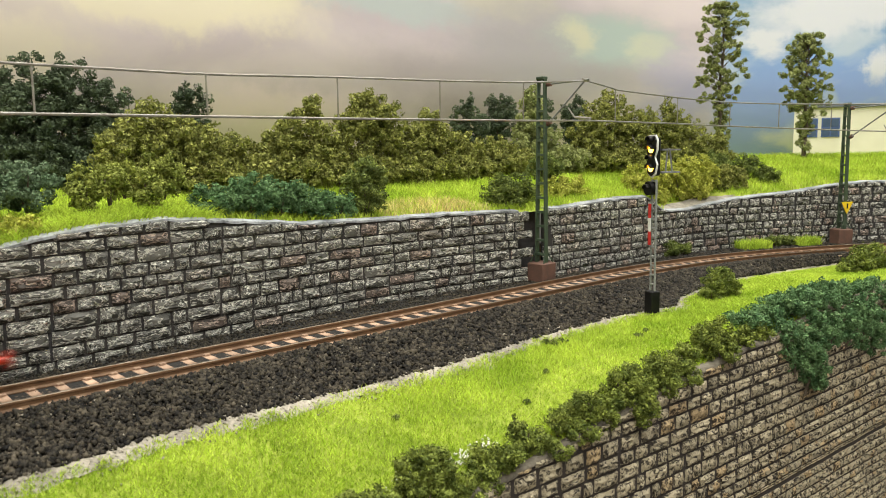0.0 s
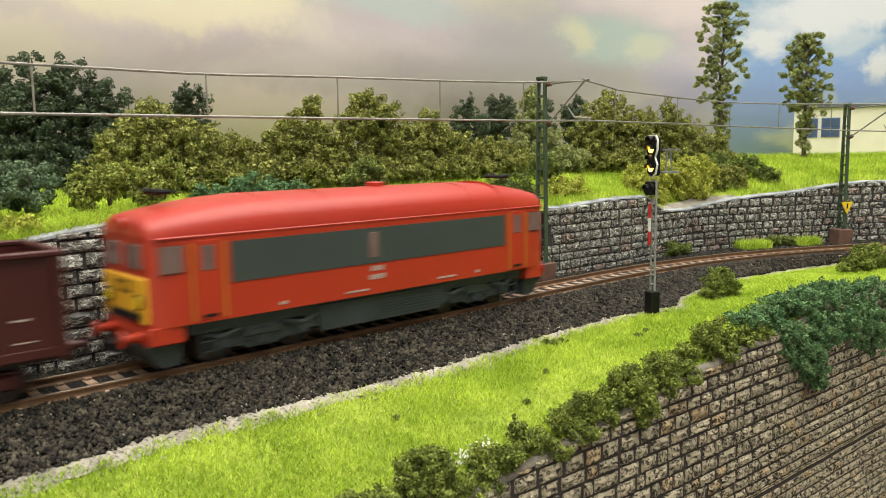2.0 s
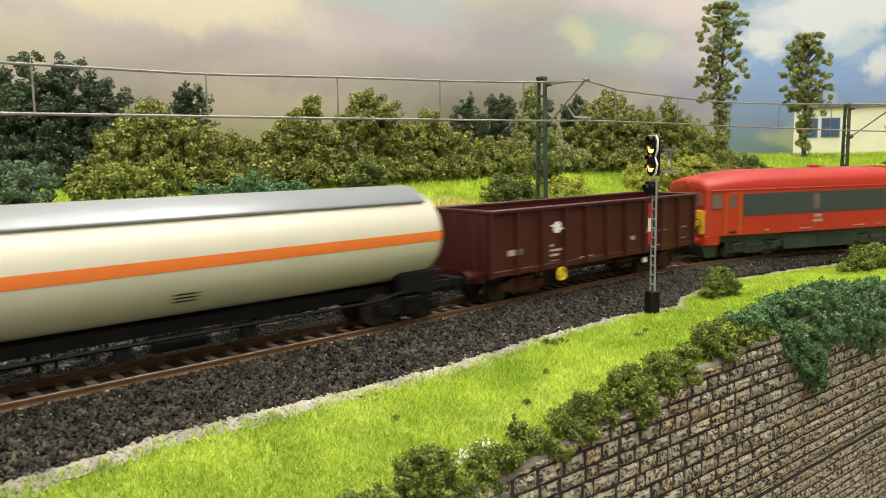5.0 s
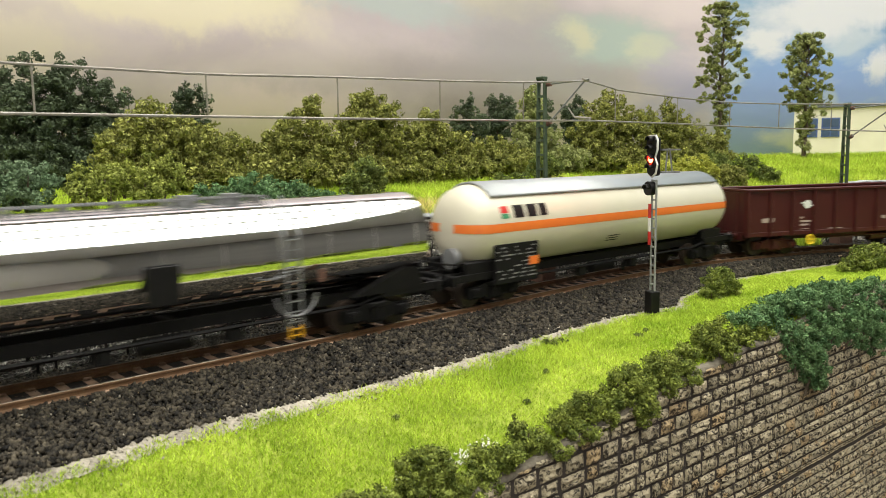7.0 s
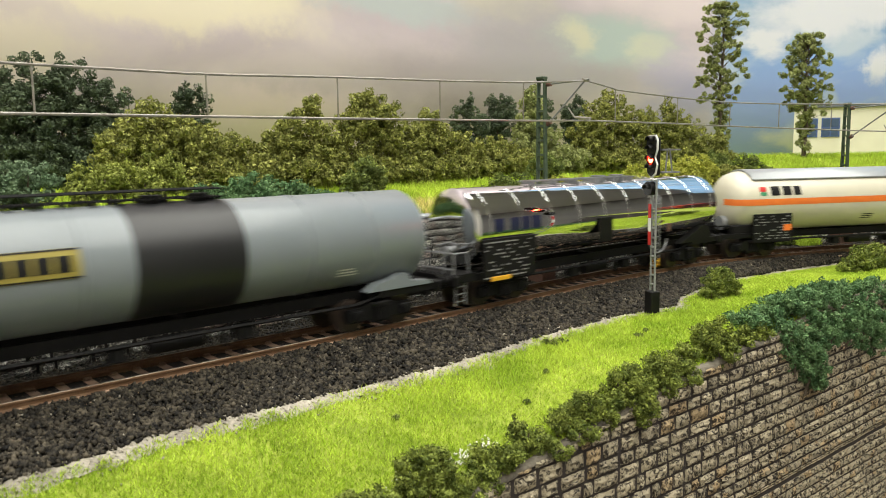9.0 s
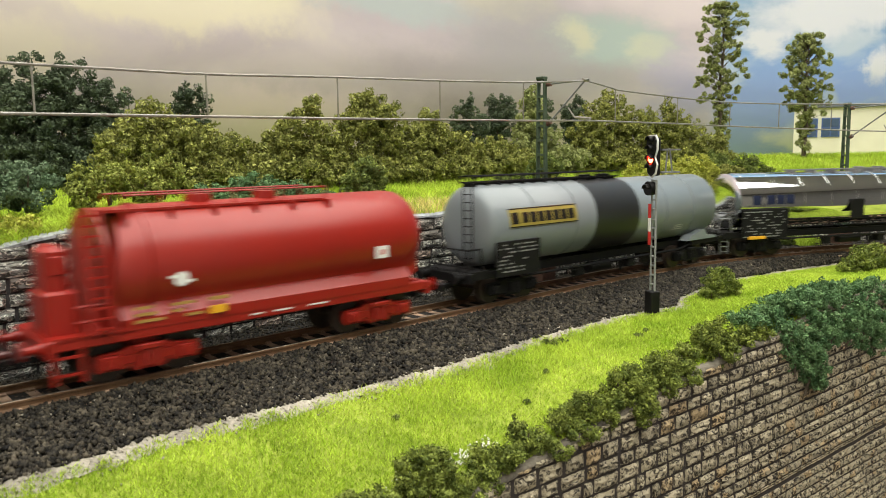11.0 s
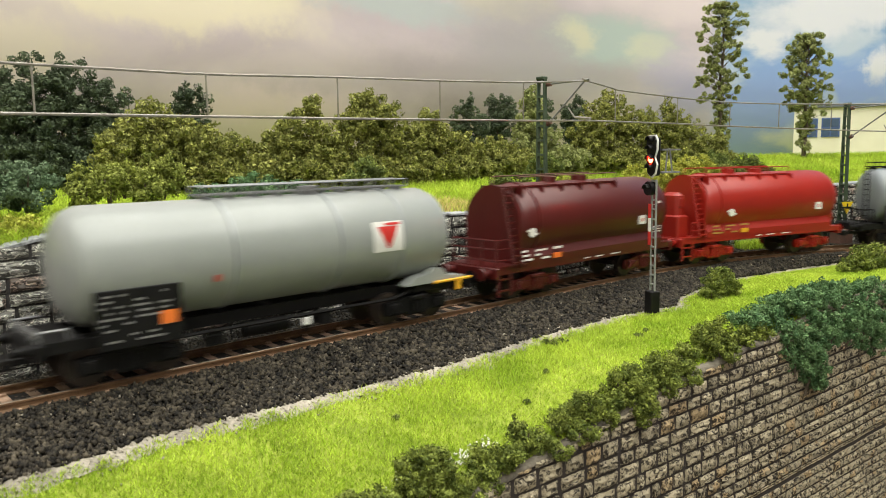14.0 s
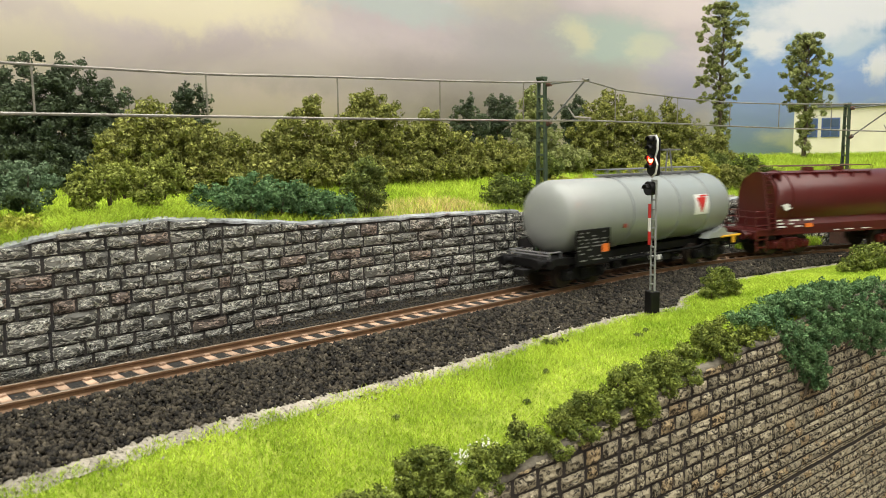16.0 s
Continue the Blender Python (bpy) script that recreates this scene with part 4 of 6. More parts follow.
def chrome_tank():
    t = thing("chrome_tank_wagon", "polished chrome chemical tank wagon with side ladder and roof walkway", "tank wagon")
    R, C, H = 15.2, 30.6, 95.0
    x0, x1 = -86.0, 92.0
    tank = part("tank", Geo().lathe(tank_profile(x0, x1, R, 2.6, 9), 0, C, 64), CHROME, t, "mirror-polished tank barrel", 40)
    for k in range(10):
        x = x0 + 8 + k * (x1 - x0 - 16) / 9
        part("tank_seam", Geo().lathe([(x - 0.35, R + 0.01), (x - 0.25, R + 0.12), (x + 0.25, R + 0.12), (x + 0.35, R + 0.01)], 0, C, 48), CHROME, tank)
    tank_frame(t, H, FRAMEBLACK, 68)
    roof_walk(t, -42, 32, C + R + 1.2, GREYMETAL, 8, 0, 6, False)
    g = Geo()
    for x in (8, 22):
        g.rod((x, 0, C + R - 1), (x, 0, C + R + 2.4), 3.4, 18)
    part("filler_cap", g, GREYMETAL, t)
    g = Geo()
    ladder(g, 34, -15.2, 7.0, C + 5, 5.0, 9)
    g.path([(31.5, -15.2, C + 5), (31.5, -11.5, C + 11), (31.5, -5, C + R + 1)], 0.35)
    g.path([(36.5, -15.2, C + 5), (36.5, -11.5, C + 11), (36.5, -5, C + R + 1)], 0.35)
    part("ladder", g, GREYMETAL, t, "grey side ladder with hoop")
    hoop = Geo()
    for i in range(18):
        a, c = math.pi * i / 18 + math.pi, math.pi * (i + 1) / 18 + math.pi
        hoop.rod((34 + 7 * math.cos(a), -16.4, 17 + 7 * math.sin(a) * 0.9), (34 + 7 * math.cos(c), -16.4, 17 + 7 * math.sin(c) * 0.9), 0.4, 5)
    part("hoop", hoop, GREYMETAL, t)
    g = Geo()
    ladder(g, 34.0, -15.4, 3.5, 7.5, 4.0, 2, r=0.32)
    part("yellow_step", g, YELLOW, t, "yellow ladder foot")
    sign_board(t, -83, -53, 10.5, 26.6, -15.4)
    part("hazard_plate", Geo().box(-79, -68, -16.2, -15.6, 10.2, 12.0, 0.2), YELLOW, t, "orange-yellow bar")
    part("data_panel", Geo().box(-11.5, -2, -16.2, -15.4, 19.5, 30.5, 0.3), BLACK, t, "small black data panel")
    part("warning_plate", Geo().box(43, 45, -15.9, -15.3, 20, 24), RUST, t)
    blue = mat("dark_blue_letter", (0.012, 0.018, 0.055), 0.4)
    for x, w in ((-76, 5.0), (-67, 5.0), (-60.5, 4.6), (-54.5, 5.0)):
        tank_patch("lettering", x, x + w, 29.0, 34.0, R, C, blue, tank, "dark blue letter drawn as a plain bar")
    end_rails(t, -H + 0.5, -1, GREYMETAL, 13.5, 22)
    g = Geo().rod((-85.8, 0, C - 9), (-88.0, 0, C - 9), 1.6, 14).rod((-88.0, 0, C - 9), (-88.6, 0, C - 9), 2.2, 14)
    part("end_valve", g, GREYMETAL, t)
    g = Geo()
    for y in (-12.5, 12.5):
        ladder(g, -H + 3, y, 2.5, 11, 5, 3)
    part("corner_step", g, GREYMETAL, t)
    part("platform", Geo().box(-H, x0 + 2, -13.5, 13.5, 13.2, 14.2), FRAMEBLACK, t)
    g = Geo()
    for sgn in (-1, 1):
        g.loft([[(a, 10.0 * sgn, z) for a, z in ((58, 12.5), (88, 12.5), (86, 19.5), (80, 20.5))], [(a, 13.6 * sgn, z) for a, z in ((58, 12.5), (88, 12.5), (86, 19.5), (80, 20.5))]])
    part("saddle", g, FRAMEBLACK, t)
    return t


def banded_tank():
    t = thing("grey_tank_wagon", "light blue-grey tank wagon with broad black band and roof walkway", "tank wagon")
    R, C, H = 16.2, 30.4, 91.0
    x0, x1 = -82.5, 87.5
    tank = part("tank", Geo().lathe(tank_profile(x0, x1, R, 4.6, 10), 0, C, 56), TANK_GREY, t, "light blue-grey tank barrel", 50)
    part("black_band", Geo().lathe([(-17, R + 0.02), (-16.9, R + 0.15), (14.9, R + 0.15), (15, R + 0.02)], 0, C, 56), TANK_BLACK, tank, "matt black centre band", 50)
    for x in (-56, -30, 38, 62):
        part("tank_seam", Geo().lathe([(x - 0.5, R), (x - 0.35, R + 0.25), (x + 0.35, R + 0.25), (x + 0.5, R)], 0, C, 56), TANK_GREY, tank)
    tank_frame(t, H, FRAMEBLACK, 66)
    roof_walk(t, -80, 14, C + R + 1.0, FRAMEBLACK, 7, 0, 14, True, 0.3)
    g = Geo()
    for x in (-6, 8):
        g.rod((x, 0, C + R - 1), (x, 0, C + R + 2.2), 3.2, 18)
    part("filler_cap", g, FRAMEBLACK, t)
    g = Geo()
    ladder(g, x0 - 3.0, -6.5, 14, C + R + 1.5, 5.0, 11, "y")
    part("ladder", g, FRAMEBLACK, t, "black end ladder")
    end_rails(t, -H + 0.5, -1, FRAMEBLACK, 13.5, 22.5)
    part("platform", Geo().box(-H, x0 + 2, -13.5, 13.5, 13.2, 14.2), FRAMEBLACK, t)
    sign_board(t, -79, -54, 11.0, 25.0, -15.6)
    plate = tank_patch("name_plate", -72, -31, 30.0, 37.4, R, C, mat("plate_gold", (0.33, 0.27, 0.05), 0.5), tank, "dull yellow name plate", 0.3)
    for k in range(7):
        tank_patch("lettering", -65 + k * 4.7, -65 + k * 4.7 + 3.7, 31.6, 35.6, R, C, BLACK, plate, "black letter drawn as a plain bar", 0.42)
    tank_patch("lettering", -71, -67, 31.4, 35.8, R, C, BLACK, plate, "", 0.42)
    for z in (30.1, 36.9):
        tank_patch("plate_edge", -72, -31, z, z + 0.4, R, C, BLACK, plate, "", 0.42)
    for k in range(3):
        tank_patch("lettering", 48, 56 - k, 20.2 + k, 20.7 + k, R, C, WHITE, tank)
    g = Geo()
    for sgn in (-1, 1):
        g.loft([[(a, 9.0 * sgn, z) for a, z in [(a + 12, z) for a, z in SADDLE]], [(a + 12, 14.0 * sgn, z) for a, z in SADDLE]])
    part("saddle", g, TANK_GREY, t)
    return t


def cement_wagon(material, dark, frame_mat):
    name = "dark_hopper_wagon" if dark else "red_hopper_wagon"
    t = thing("hopper_wagon", "dark red cement hopper wagon with roof walkway" if dark else "bright red cement hopper wagon with brake platform and ladder", "hopper wagon")
    R, C, H, E = 15.6, 31.0, 70.0, 55.0
    x0, x1 = (-38.5 if dark else -35.5), 67.0
    # barrel with flat sloping ends, narrowed below to a sill
    secs = []
    for x, k in ((x0 - 2, 0.86), (x0 + 2, 1.0), (x1 - 7, 1.0), (x1 - 2.5, 0.97), (x1, 0.86)):
        row = []
        for i in range(40):
            a = 2 * math.pi * i / 40
            y, z = R * k * math.sin(a), R * k * math.cos(a)
            if z < -4:
                y = max(-R, min(R, y)) if abs(y) > 11 else math.copysign(max(abs(y), 11.5 if abs(y) > 4 else abs(y)), y)
            row.append((x + (z * 0.22 if x < 0 else 0), y, C + z))
        secs.append(row)
    body = part("hopper_body", Geo().loft(secs), material, t, "rounded hopper barrel", 40)
    plate = [(15.3 * math.sin(a), C + 15.3 * math.cos(a)) for a in (radians(-95 + 190 * i / 28) for i in range(29))] + [(14.6, 13.5), (-14.6, 13.5)]
    part("end_plate", Geo().loft([[(x, y, z) for y, z in plate] for x in (x0 - 5.0, x0 - 4.0)]), material, t, "arched end plate")
    g = Geo()
    for x in (x0 + 7,):
        g.lathe([(x - 0.6, R), (x - 0.5, R + 0.5), (x + 0.5, R + 0.5), (x + 0.6, R)], 0, C, 40)
    part("barrel_ring", g, material, body, "", 50)
    g = Geo()
    for sgn in (-1, 1):
        g.box(-E, H, 12.8 * sgn - 1.2, 12.8 * sgn + 1.2, 11.4, 14.6, 0.3)
        part("side_skirt", Geo().loft([[(a, 9.6 * sgn, z) for a, z in ((-37, 14.0), (62, 14.0), (62, 22.5), (-37, 22.5))], [(a, 14.2 * sgn, z) for a, z in ((-37, 14.0), (62, 14.0), (62, 17.0), (-37, 17.0))]]), material, t)
    g.box(-E, H, -12, 12, 11.8, 13.6)
    part("underframe", g, frame_mat, t)
    for d in (-1, 1):
        e = H if d > 0 else -E
        part("buffer_beam", Geo().box(e - 1.0, e + 1.0, -14.5, 14.5, 9.8, 14.4, 0.3), frame_mat, t)
        buffers(t, e, d, frame_mat)
        coupling(t, e, d)
        bogie(t, 49 if d > 0 else -30, frame_mat, 20.7, 12.0, 1)
    # roof walkway on brackets along the near edge and the middle
    g = Geo().box(x0 - 3, 32, -7.6, 7.6, C + R - 1.6, C + R - 0.9)
    part("roof_board", g, material if not dark else frame_mat, t)
    for k in range(6):
        x = x0 + 2 + k * 13
        for y in (-10.5, 7):
            part("walkway_bracket", Geo().box(x - 0.5, x + 0.5, y, y + 3.5, C + R - 5.5, C + R - 1.2), material, t)
    g = Geo()
    for y in (-7.4, 7.4):
        rail_row(g, x0 + 3, 32, y, C + R - 1, C + R + 2.8, 5, 0.3)
    part("roof_railing", g, RUST if dark else material, t)
    g = Geo()
    for x in (-8, 14):
        g.rod((x, 0, C + R - 1), (x, 0, C + R + 2.0), 3.6, 18)
    part("filler_hatch", g, material, t)
    g = Geo()
    ladder(g, x0 - 6.6, -15.9, 14.6, C + R - 0.6, 5.2, 12, lean=6.5, r=0.5)
    part("ladder", g, material, t, "steep side ladder")
    if dark:
        rails = [((-E + 1, -12, z), (-E + 1, 12, z)) for z in (17, 21.5, 25)] + [((-E + 1, -12, z), (x0 - 4, -12.5, z)) for z in (17, 21.5, 25)]
        for a, c in rails:
            part("handrail", Geo().rod(a, c, 0.4, 5), frame_mat, t)
        for y in (-12, -4, 4, 12):
            part("railing_post", Geo().rod((-E + 1, y, 14), (-E + 1, y, 25), 0.4, 5), frame_mat, t)
    else:
        g = Geo().box(-E + 1.5, -E + 7.5, -8.5, 3, 13.6, 37.6, 1.6).box(-E + 0.6, -E + 8.6, -10, 4, 13.6, 26.0, 0.8).box(-E + 2.8, -E + 6.2, -8.9, -8.2, 30, 35, 0.5)
        part("brake_cabin", g, material, t, "narrow red brake cabin")
        g = Geo()
        for z in (18, 22):
            g.path([(-E + 7, -13, z), (x0 - 4, -13, z)], 0.45)
        g.rod((-E + 8, -13, 14), (-E + 8, -13, 22), 0.45, 5)
        part("end_railing", g, material, t)
    part("platform", Geo().box(-E, x0 + 2, -14, 14, 13.4, 14.8), frame_mat, t)
    for y in (-13.8, 13.8):
        g = Geo()
        ladder(g, -E + 4, y, 3.0, 12, 7, 2, r=0.6)
        part("corner_step", g, frame_mat, t)
    winged_disc(t, -36 if dark else -21, 27.2 if dark else 26.4, -15.3, 6.8)
    pale = WHITE if dark else mat("faded_gold_letter", (0.42, 0.24, 0.06), 0.5)
    dx = -2 if dark else 7
    rows = [(-41, -36, 19.2, 20.2), (-41, -35, 17.4, 18.4), (-41, -33, 15.6, 16.6), (-31, -24, 19.0, 20.0), (-31, -28, 17.2, 18.2), (-27, -22, 15.6, 16.6), (-20, -14, 19.0, 20.2)]
    text_bars(t, [(a + dx, c + dx, d, e) for a, c, d, e in rows], -14.35, pale, "rows of small stencilled lines")
    text_bars(t, [(0, 4, 12.6, 13.3), (8, 14, 12.6, 13.3), (20, 27, 12.6, 13.3)], -14.05, WHITE, "small white marks on the sill")
    part("notice", Geo().box(-20 + dx, -15 + dx, -15.1, -14.6, 15.4, 17.6), ORANGE if dark else YELLOW, t, "small coloured notice")
    part("notice", Geo().box(40 if dark else 46, 45 if dark else 51, -15.9, -15.0, 25.0, 29.0), WHITE, t, "white square notice")
    part("notice_mark", Geo().box(41.8 if dark else 47.8, 43.2 if dark else 49.2, -16.0, -15.6, 26.2, 27.8), REDPAINT, t)
    if dark:
        text_bars(t, [(52, 59, 22.6, 23.2), (52, 59, 21.4, 22.0), (52, 59, 20.2, 20.8), (56, 59, 34, 35.2), (51, 52.6, 33, 33.8)], -15.3, WHITE, "small white lines")
    return t


def pale_tank():
    t = thing("pale_tank_wagon", "pale grey tank wagon with red triangle sign, last in the train", "tank wagon")
    R, C, H, E = 16.4, 30.6, 78.0, 70.0
    x0, x1 = -62.5, 71.5
    tank = part("tank", Geo().lathe(tank_profile(x0, x1, R, 8.0, 12), 0, C, 56), TANK_WHITE, t, "pale grey tank barrel", 50)
    for x in (-17, 20, 46):
        part("tank_seam", Geo().lathe([(x - 0.6, R - 0.1), (x - 0.4, R + 0.5), (x + 0.4, R + 0.5), (x + 0.6, R - 0.1)], 0, C, 56), TANK_TOP, tank)
    tank_frame(t, H, FRAMEBLACK, 54, 11.0, E, 47)
    roof_walk(t, -21, 57, C + R + 1.0, GREYMETAL, 7, 0, 10, True, 0.3)
    part("filler_cap", Geo().rod((18, 0, C + R - 1), (18, 0, C + R + 2.4), 3.6, 18).rod((30, 0, C + R - 1), (30, 0, C + R + 1.6), 2.4, 14), GREYMETAL, t)
    sign_board(t, -57, -34, 10.0, 25.6, -15.8)
    part("hazard_plate", Geo().box(-40.0, -35.6, -16.5, -16.1, 15.0, 18.6), ORANGE, t, "orange hazard plate")
    sq = tank_patch("sign", 32.5, 45, 27.0, 37.0, R, C, WHITE, tank, "white square sign", 0.2)
    for k in range(9):
        u = k / 9
        tank_patch("sign_mark", 34.4 + 4.0 * u, 42.6 - 3.8 * u, 35.4 - 7.2 * u - 0.8, 35.4 - 7.2 * u, R, C, REDPAINT, sq, "red triangle mark", 0.32)
    tank_patch("sign_mark", 37.5, 44.0, 35.7, 36.5, R, C, REDPAINT, sq, "", 0.32)
    part("warning_diamond", Geo().rod((-23, -15.2, 25.4), (-23, -16.2, 25.4), 1.3, 4), mat("dull_red_mark", (0.35, 0.06, 0.04), 0.5), tank)
    end_rails(t, -E + 0.5, -1, GREYMETAL, 13.0, 16.6)
    part("platform", Geo().box(-E, x0 + 4, -13.5, 13.5, 13.0, 14.0), FRAMEBLACK, t)
    g = Geo()
    for sgn in (-1, 1):
        g.loft([[(a, 9.0 * sgn, z) for a, z in SADDLE], [(a, 14.4 * sgn, z) for a, z in SADDLE]])
    part("saddle", g, TANK_WHITE, t)
    g = Geo().rod((60, -15.2, 13.6), (78, -15.2, 13.6), 0.6, 6).box(70.5, 73, -15.7, -14.7, 9.6, 13.4, 0.3)
    part("yellow_handle", g, YELLOW, t, "yellow brake handle")
    part("lever_plate", Geo().box(6, 9, -13.4, -12.6, 6.4, 9.0, 0.3), WHITE, t)
    return t


SPEED = 100.27
TRAIN = [(m41(), -48.8, 47.5), (gondola(), -225.5, 51.0), (gas_tank(), -415.0, 78.0), (chrome_tank(), -620.0, 66.0), (banded_tank(), -817.0, 66.0),
         (cement_wagon(HOPPER_RED, False, HOPPER_RED), -1001.5, 46.0), (cement_wagon(HOPPER_DARK, True, HOPPER_DARK), -1140.0, 46.0), (pale_tank(), -1290.0, 54.0)]


def motions():
    """The train runs along the track at an even speed, each vehicle on its two pivots."""
    for ob, s0, pivot in TRAIN:
        rows = []
        for i in range(33):
            t = i * 0.5
            s = s0 + SPEED * t
            xa, ya, _ = line(s - pivot)
            xb, yb, _ = line(s + pivot)
            rows.append((t, pose(float(xa + xb) / 2000, float(ya + yb) / 2000, 0, 0, 0, math.degrees(math.atan2(float(yb - ya), float(xb - xa))))))
        walk(ob, rows)
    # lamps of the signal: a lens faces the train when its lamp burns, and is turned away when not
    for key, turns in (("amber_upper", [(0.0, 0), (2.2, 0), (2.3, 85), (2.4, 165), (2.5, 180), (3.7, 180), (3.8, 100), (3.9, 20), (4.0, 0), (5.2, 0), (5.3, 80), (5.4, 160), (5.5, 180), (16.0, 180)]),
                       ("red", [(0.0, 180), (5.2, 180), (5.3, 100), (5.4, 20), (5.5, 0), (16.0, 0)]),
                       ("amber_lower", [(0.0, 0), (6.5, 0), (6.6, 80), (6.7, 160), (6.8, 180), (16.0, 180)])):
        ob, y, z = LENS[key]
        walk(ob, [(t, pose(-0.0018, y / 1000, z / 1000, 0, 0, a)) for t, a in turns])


# ---- overhead line ----
def lattice_mast(s, l, top, base_h, label):
    t = thing("catenary_mast", label, "catenary mast", "masts", at=on(s, l, 0))
    part("foundation", Geo().box(-5.2, 5.2, -5.0, 5.0, -5, base_h, 0.5), RUST, t, "rust-brown square foundation block")
    for y in (-1, 1):
        g = Geo()
        b, c = 2.9, 1.9
        g.loft([[(-1.1, y * b - 0.45, base_h - 1), (1.1, y * b - 0.45, base_h - 1), (1.1, y * b + 0.45, base_h - 1), (-1.1, y * b + 0.45, base_h - 1)],
                [(-1.0, y * c - 0.4, top), (1.0, y * c - 0.4, top), (1.0, y * c + 0.4, top), (-1.0, y * c + 0.4, top)]])
        part("post", g, MASTGREEN, t)
    n = 13
    for i in range(n):
        z = base_h + 4 + (top - base_h - 6) * i / (n - 1)
        w = 2.9 - 1.0 * (z - base_h) / (top - base_h)
        part("batten", Geo().box(-0.95, 0.95, -w, w, z - 0.55, z + 0.55), MASTGREEN, t)
    g = Geo()
    for y in (-1, 1):
        for x in (-1, 1):
            g.rod((x * 1.0, y * 2.9, base_h + 5), (x * 3.4, y * 4.4, base_h), 0.35, 4)
    part("foot_brace", g, MASTGREEN, t)
    part("mast_cap", Geo().box(-1.5, 1.5, -2.4, 2.4, top - 1.0, top + 0.4, 0.2), MASTGREEN, t)
    # bracket arm towards the track
    zt, zl, reach = top - 3.2, top - 22.0, l
    part("insulator", Geo().rod((1.2, -2.2, zt), (1.2, -4.6, zt), 1.2, 10), RUST, t, "brown insulator")
    part("insulator", Geo().rod((1.2, -2.2, zl), (1.2, -4.4, zl + 1.0), 1.2, 10), RUST, t, "brown insulator")
    part("top_arm", Geo().rod((1.2, -4, zt), (1.2, -reach - 2, zt + 0.3), 0.42, 6), GREYMETAL, t)
    part("strut", Geo().rod((1.2, -4, zl + 0.8), (1.2, -reach + 1, zt - 0.5), 0.42, 6), GREYMETAL, t)
    part("clamp", Geo().rod((-1, -reach, zt + 0.2), (3, -reach, zt + 0.2), 0.8, 8), WIRE, t)
    g = Geo().rod((1.2, -reach + 6, zl + 2.4), (1.2, -reach - 3, zl + 1.6), 0.6, 8).rod((1.2, -reach + 10, zl + 7), (1.2, -reach + 6, zl + 2.2), 0.35, 5)
    part("steady_arm", g, WIRE, t)
    return t


lattice_mast(282, 25.0, 94.6, 5.5, "dark green lattice catenary mast on a rusty foundation")
m2 = lattice_mast(520, 41.5, 87.8, 6.0, "dark green lattice catenary mast with yellow warning sign")
g = Geo().add([(-4.2, -4.6, 24), (4.2, -4.6, 24), (0, -4.6, 16), (-4.2, -4.0, 24), (4.2, -4.0, 24), (0, -4.0, 16)], [(0, 2, 1), (3, 4, 5), (0, 1, 4, 3), (1, 2, 5, 4), (2, 0, 3, 5)])
wsign = part("warning_sign", g, SIGN_YELLOW, m2, "yellow triangular warning sign")
part("sign_mark", Geo().box(-0.5, 0.5, -4.75, -4.5, 19.6, 23.0), BLACK, wsign)

MESS = table([(-1400, 86), (-60, 88), (44, 83.2), (98, 83.4), (145, 85.2), (192, 86.5), (240, 88.3), (287, 91.4), (306, 88.2), (356, 86.2), (397, 84.6), (436, 84.4), (515, 84.8), (700, 84), (1500, 84)])
CONT = table([(-1400, 71), (44, 70.8), (144, 71.5), (240, 72.5), (287, 73.4), (357, 72.9), (436, 70.9), (515, 68.6), (1500, 69)])
oh = thing("overhead_wire", "grey model catenary wire hung over the track", "overhead wire")
wire_s = list(np.arange(-1400, -40, 60.0)) + list(np.arange(-40, 600, 12.0)) + list(np.arange(600, 1500, 60.0))
for nm, fz, r in (("messenger_wire", MESS, 0.36), ("contact_wire", CONT, 0.4)):
    g = Geo()
    pts = []
    for s in wire_s:
        x, y, _ = line(s, 0.0)
        pts.append((float(x), float(y), float(fz(s))))
    part(nm, g.path(pts, r, 6), WIRE, oh)
for s in (-60, 0, 51, 98, 145, 192, 240, 306, 356, 398, 436, 475, 545, 580):
    x, y, _ = line(s, 0.0)
    part("dropper", Geo().rod((float(x), float(y), float(CONT(s))), (float(x), float(y), float(MESS(s))), 0.28, 5), WIRE, oh)

# ---- the colour-light signal: its lenses turn in their hoods ----
sig = thing("light_signal", "grey lattice colour-light signal with black four-lamp head", "railway signal", at=on(270.5, -44.4, 0, -22))
part("signal_base", Geo().box(-2.3, 2.3, -2.3, 2.3, -9, 1.2, 0.3), BLACK, sig, "black square base")
SIGNALGREY = mat("signal_grey_paint", (0.27, 0.28, 0.27), 0.5, 0, (0.21, 0.22, 0.21), 200, 0, 1500)
for y in (-1, 1):
    part("post", Geo().box(-0.4, 0.4, y * 1.4 - 0.3, y * 1.4 + 0.3, 1.0, 47.5, 0.1), SIGNALGREY, sig)
for i in range(12):
    z = 4 + i * 3.9
    part("batten", Geo().box(-0.45, 0.45, -1.1, 1.1, z - 0.3, z + 0.3), SIGNALGREY, sig)
for z0, z1, m_ in ((20.4, 26, REDPAINT), (26, 31.6, WHITE), (31.6, 37.4, REDPAINT)):
    part("mast_board", Geo().box(-1.4, -0.8, 0.7, 2.0, z0, z1), m_, sig, "red and white mast board")
head = [(0, 48.2), (2.6, 49.8), (3.6, 53.5), (2.0, 56.6), (3.6, 59.6), (3.6, 63.6), (2.2, 65.6), (-2.2, 65.6), (-3.6, 63.6), (-3.6, 59.6), (-2.0, 56.6), (-3.6, 53.5), (-2.6, 49.8)]
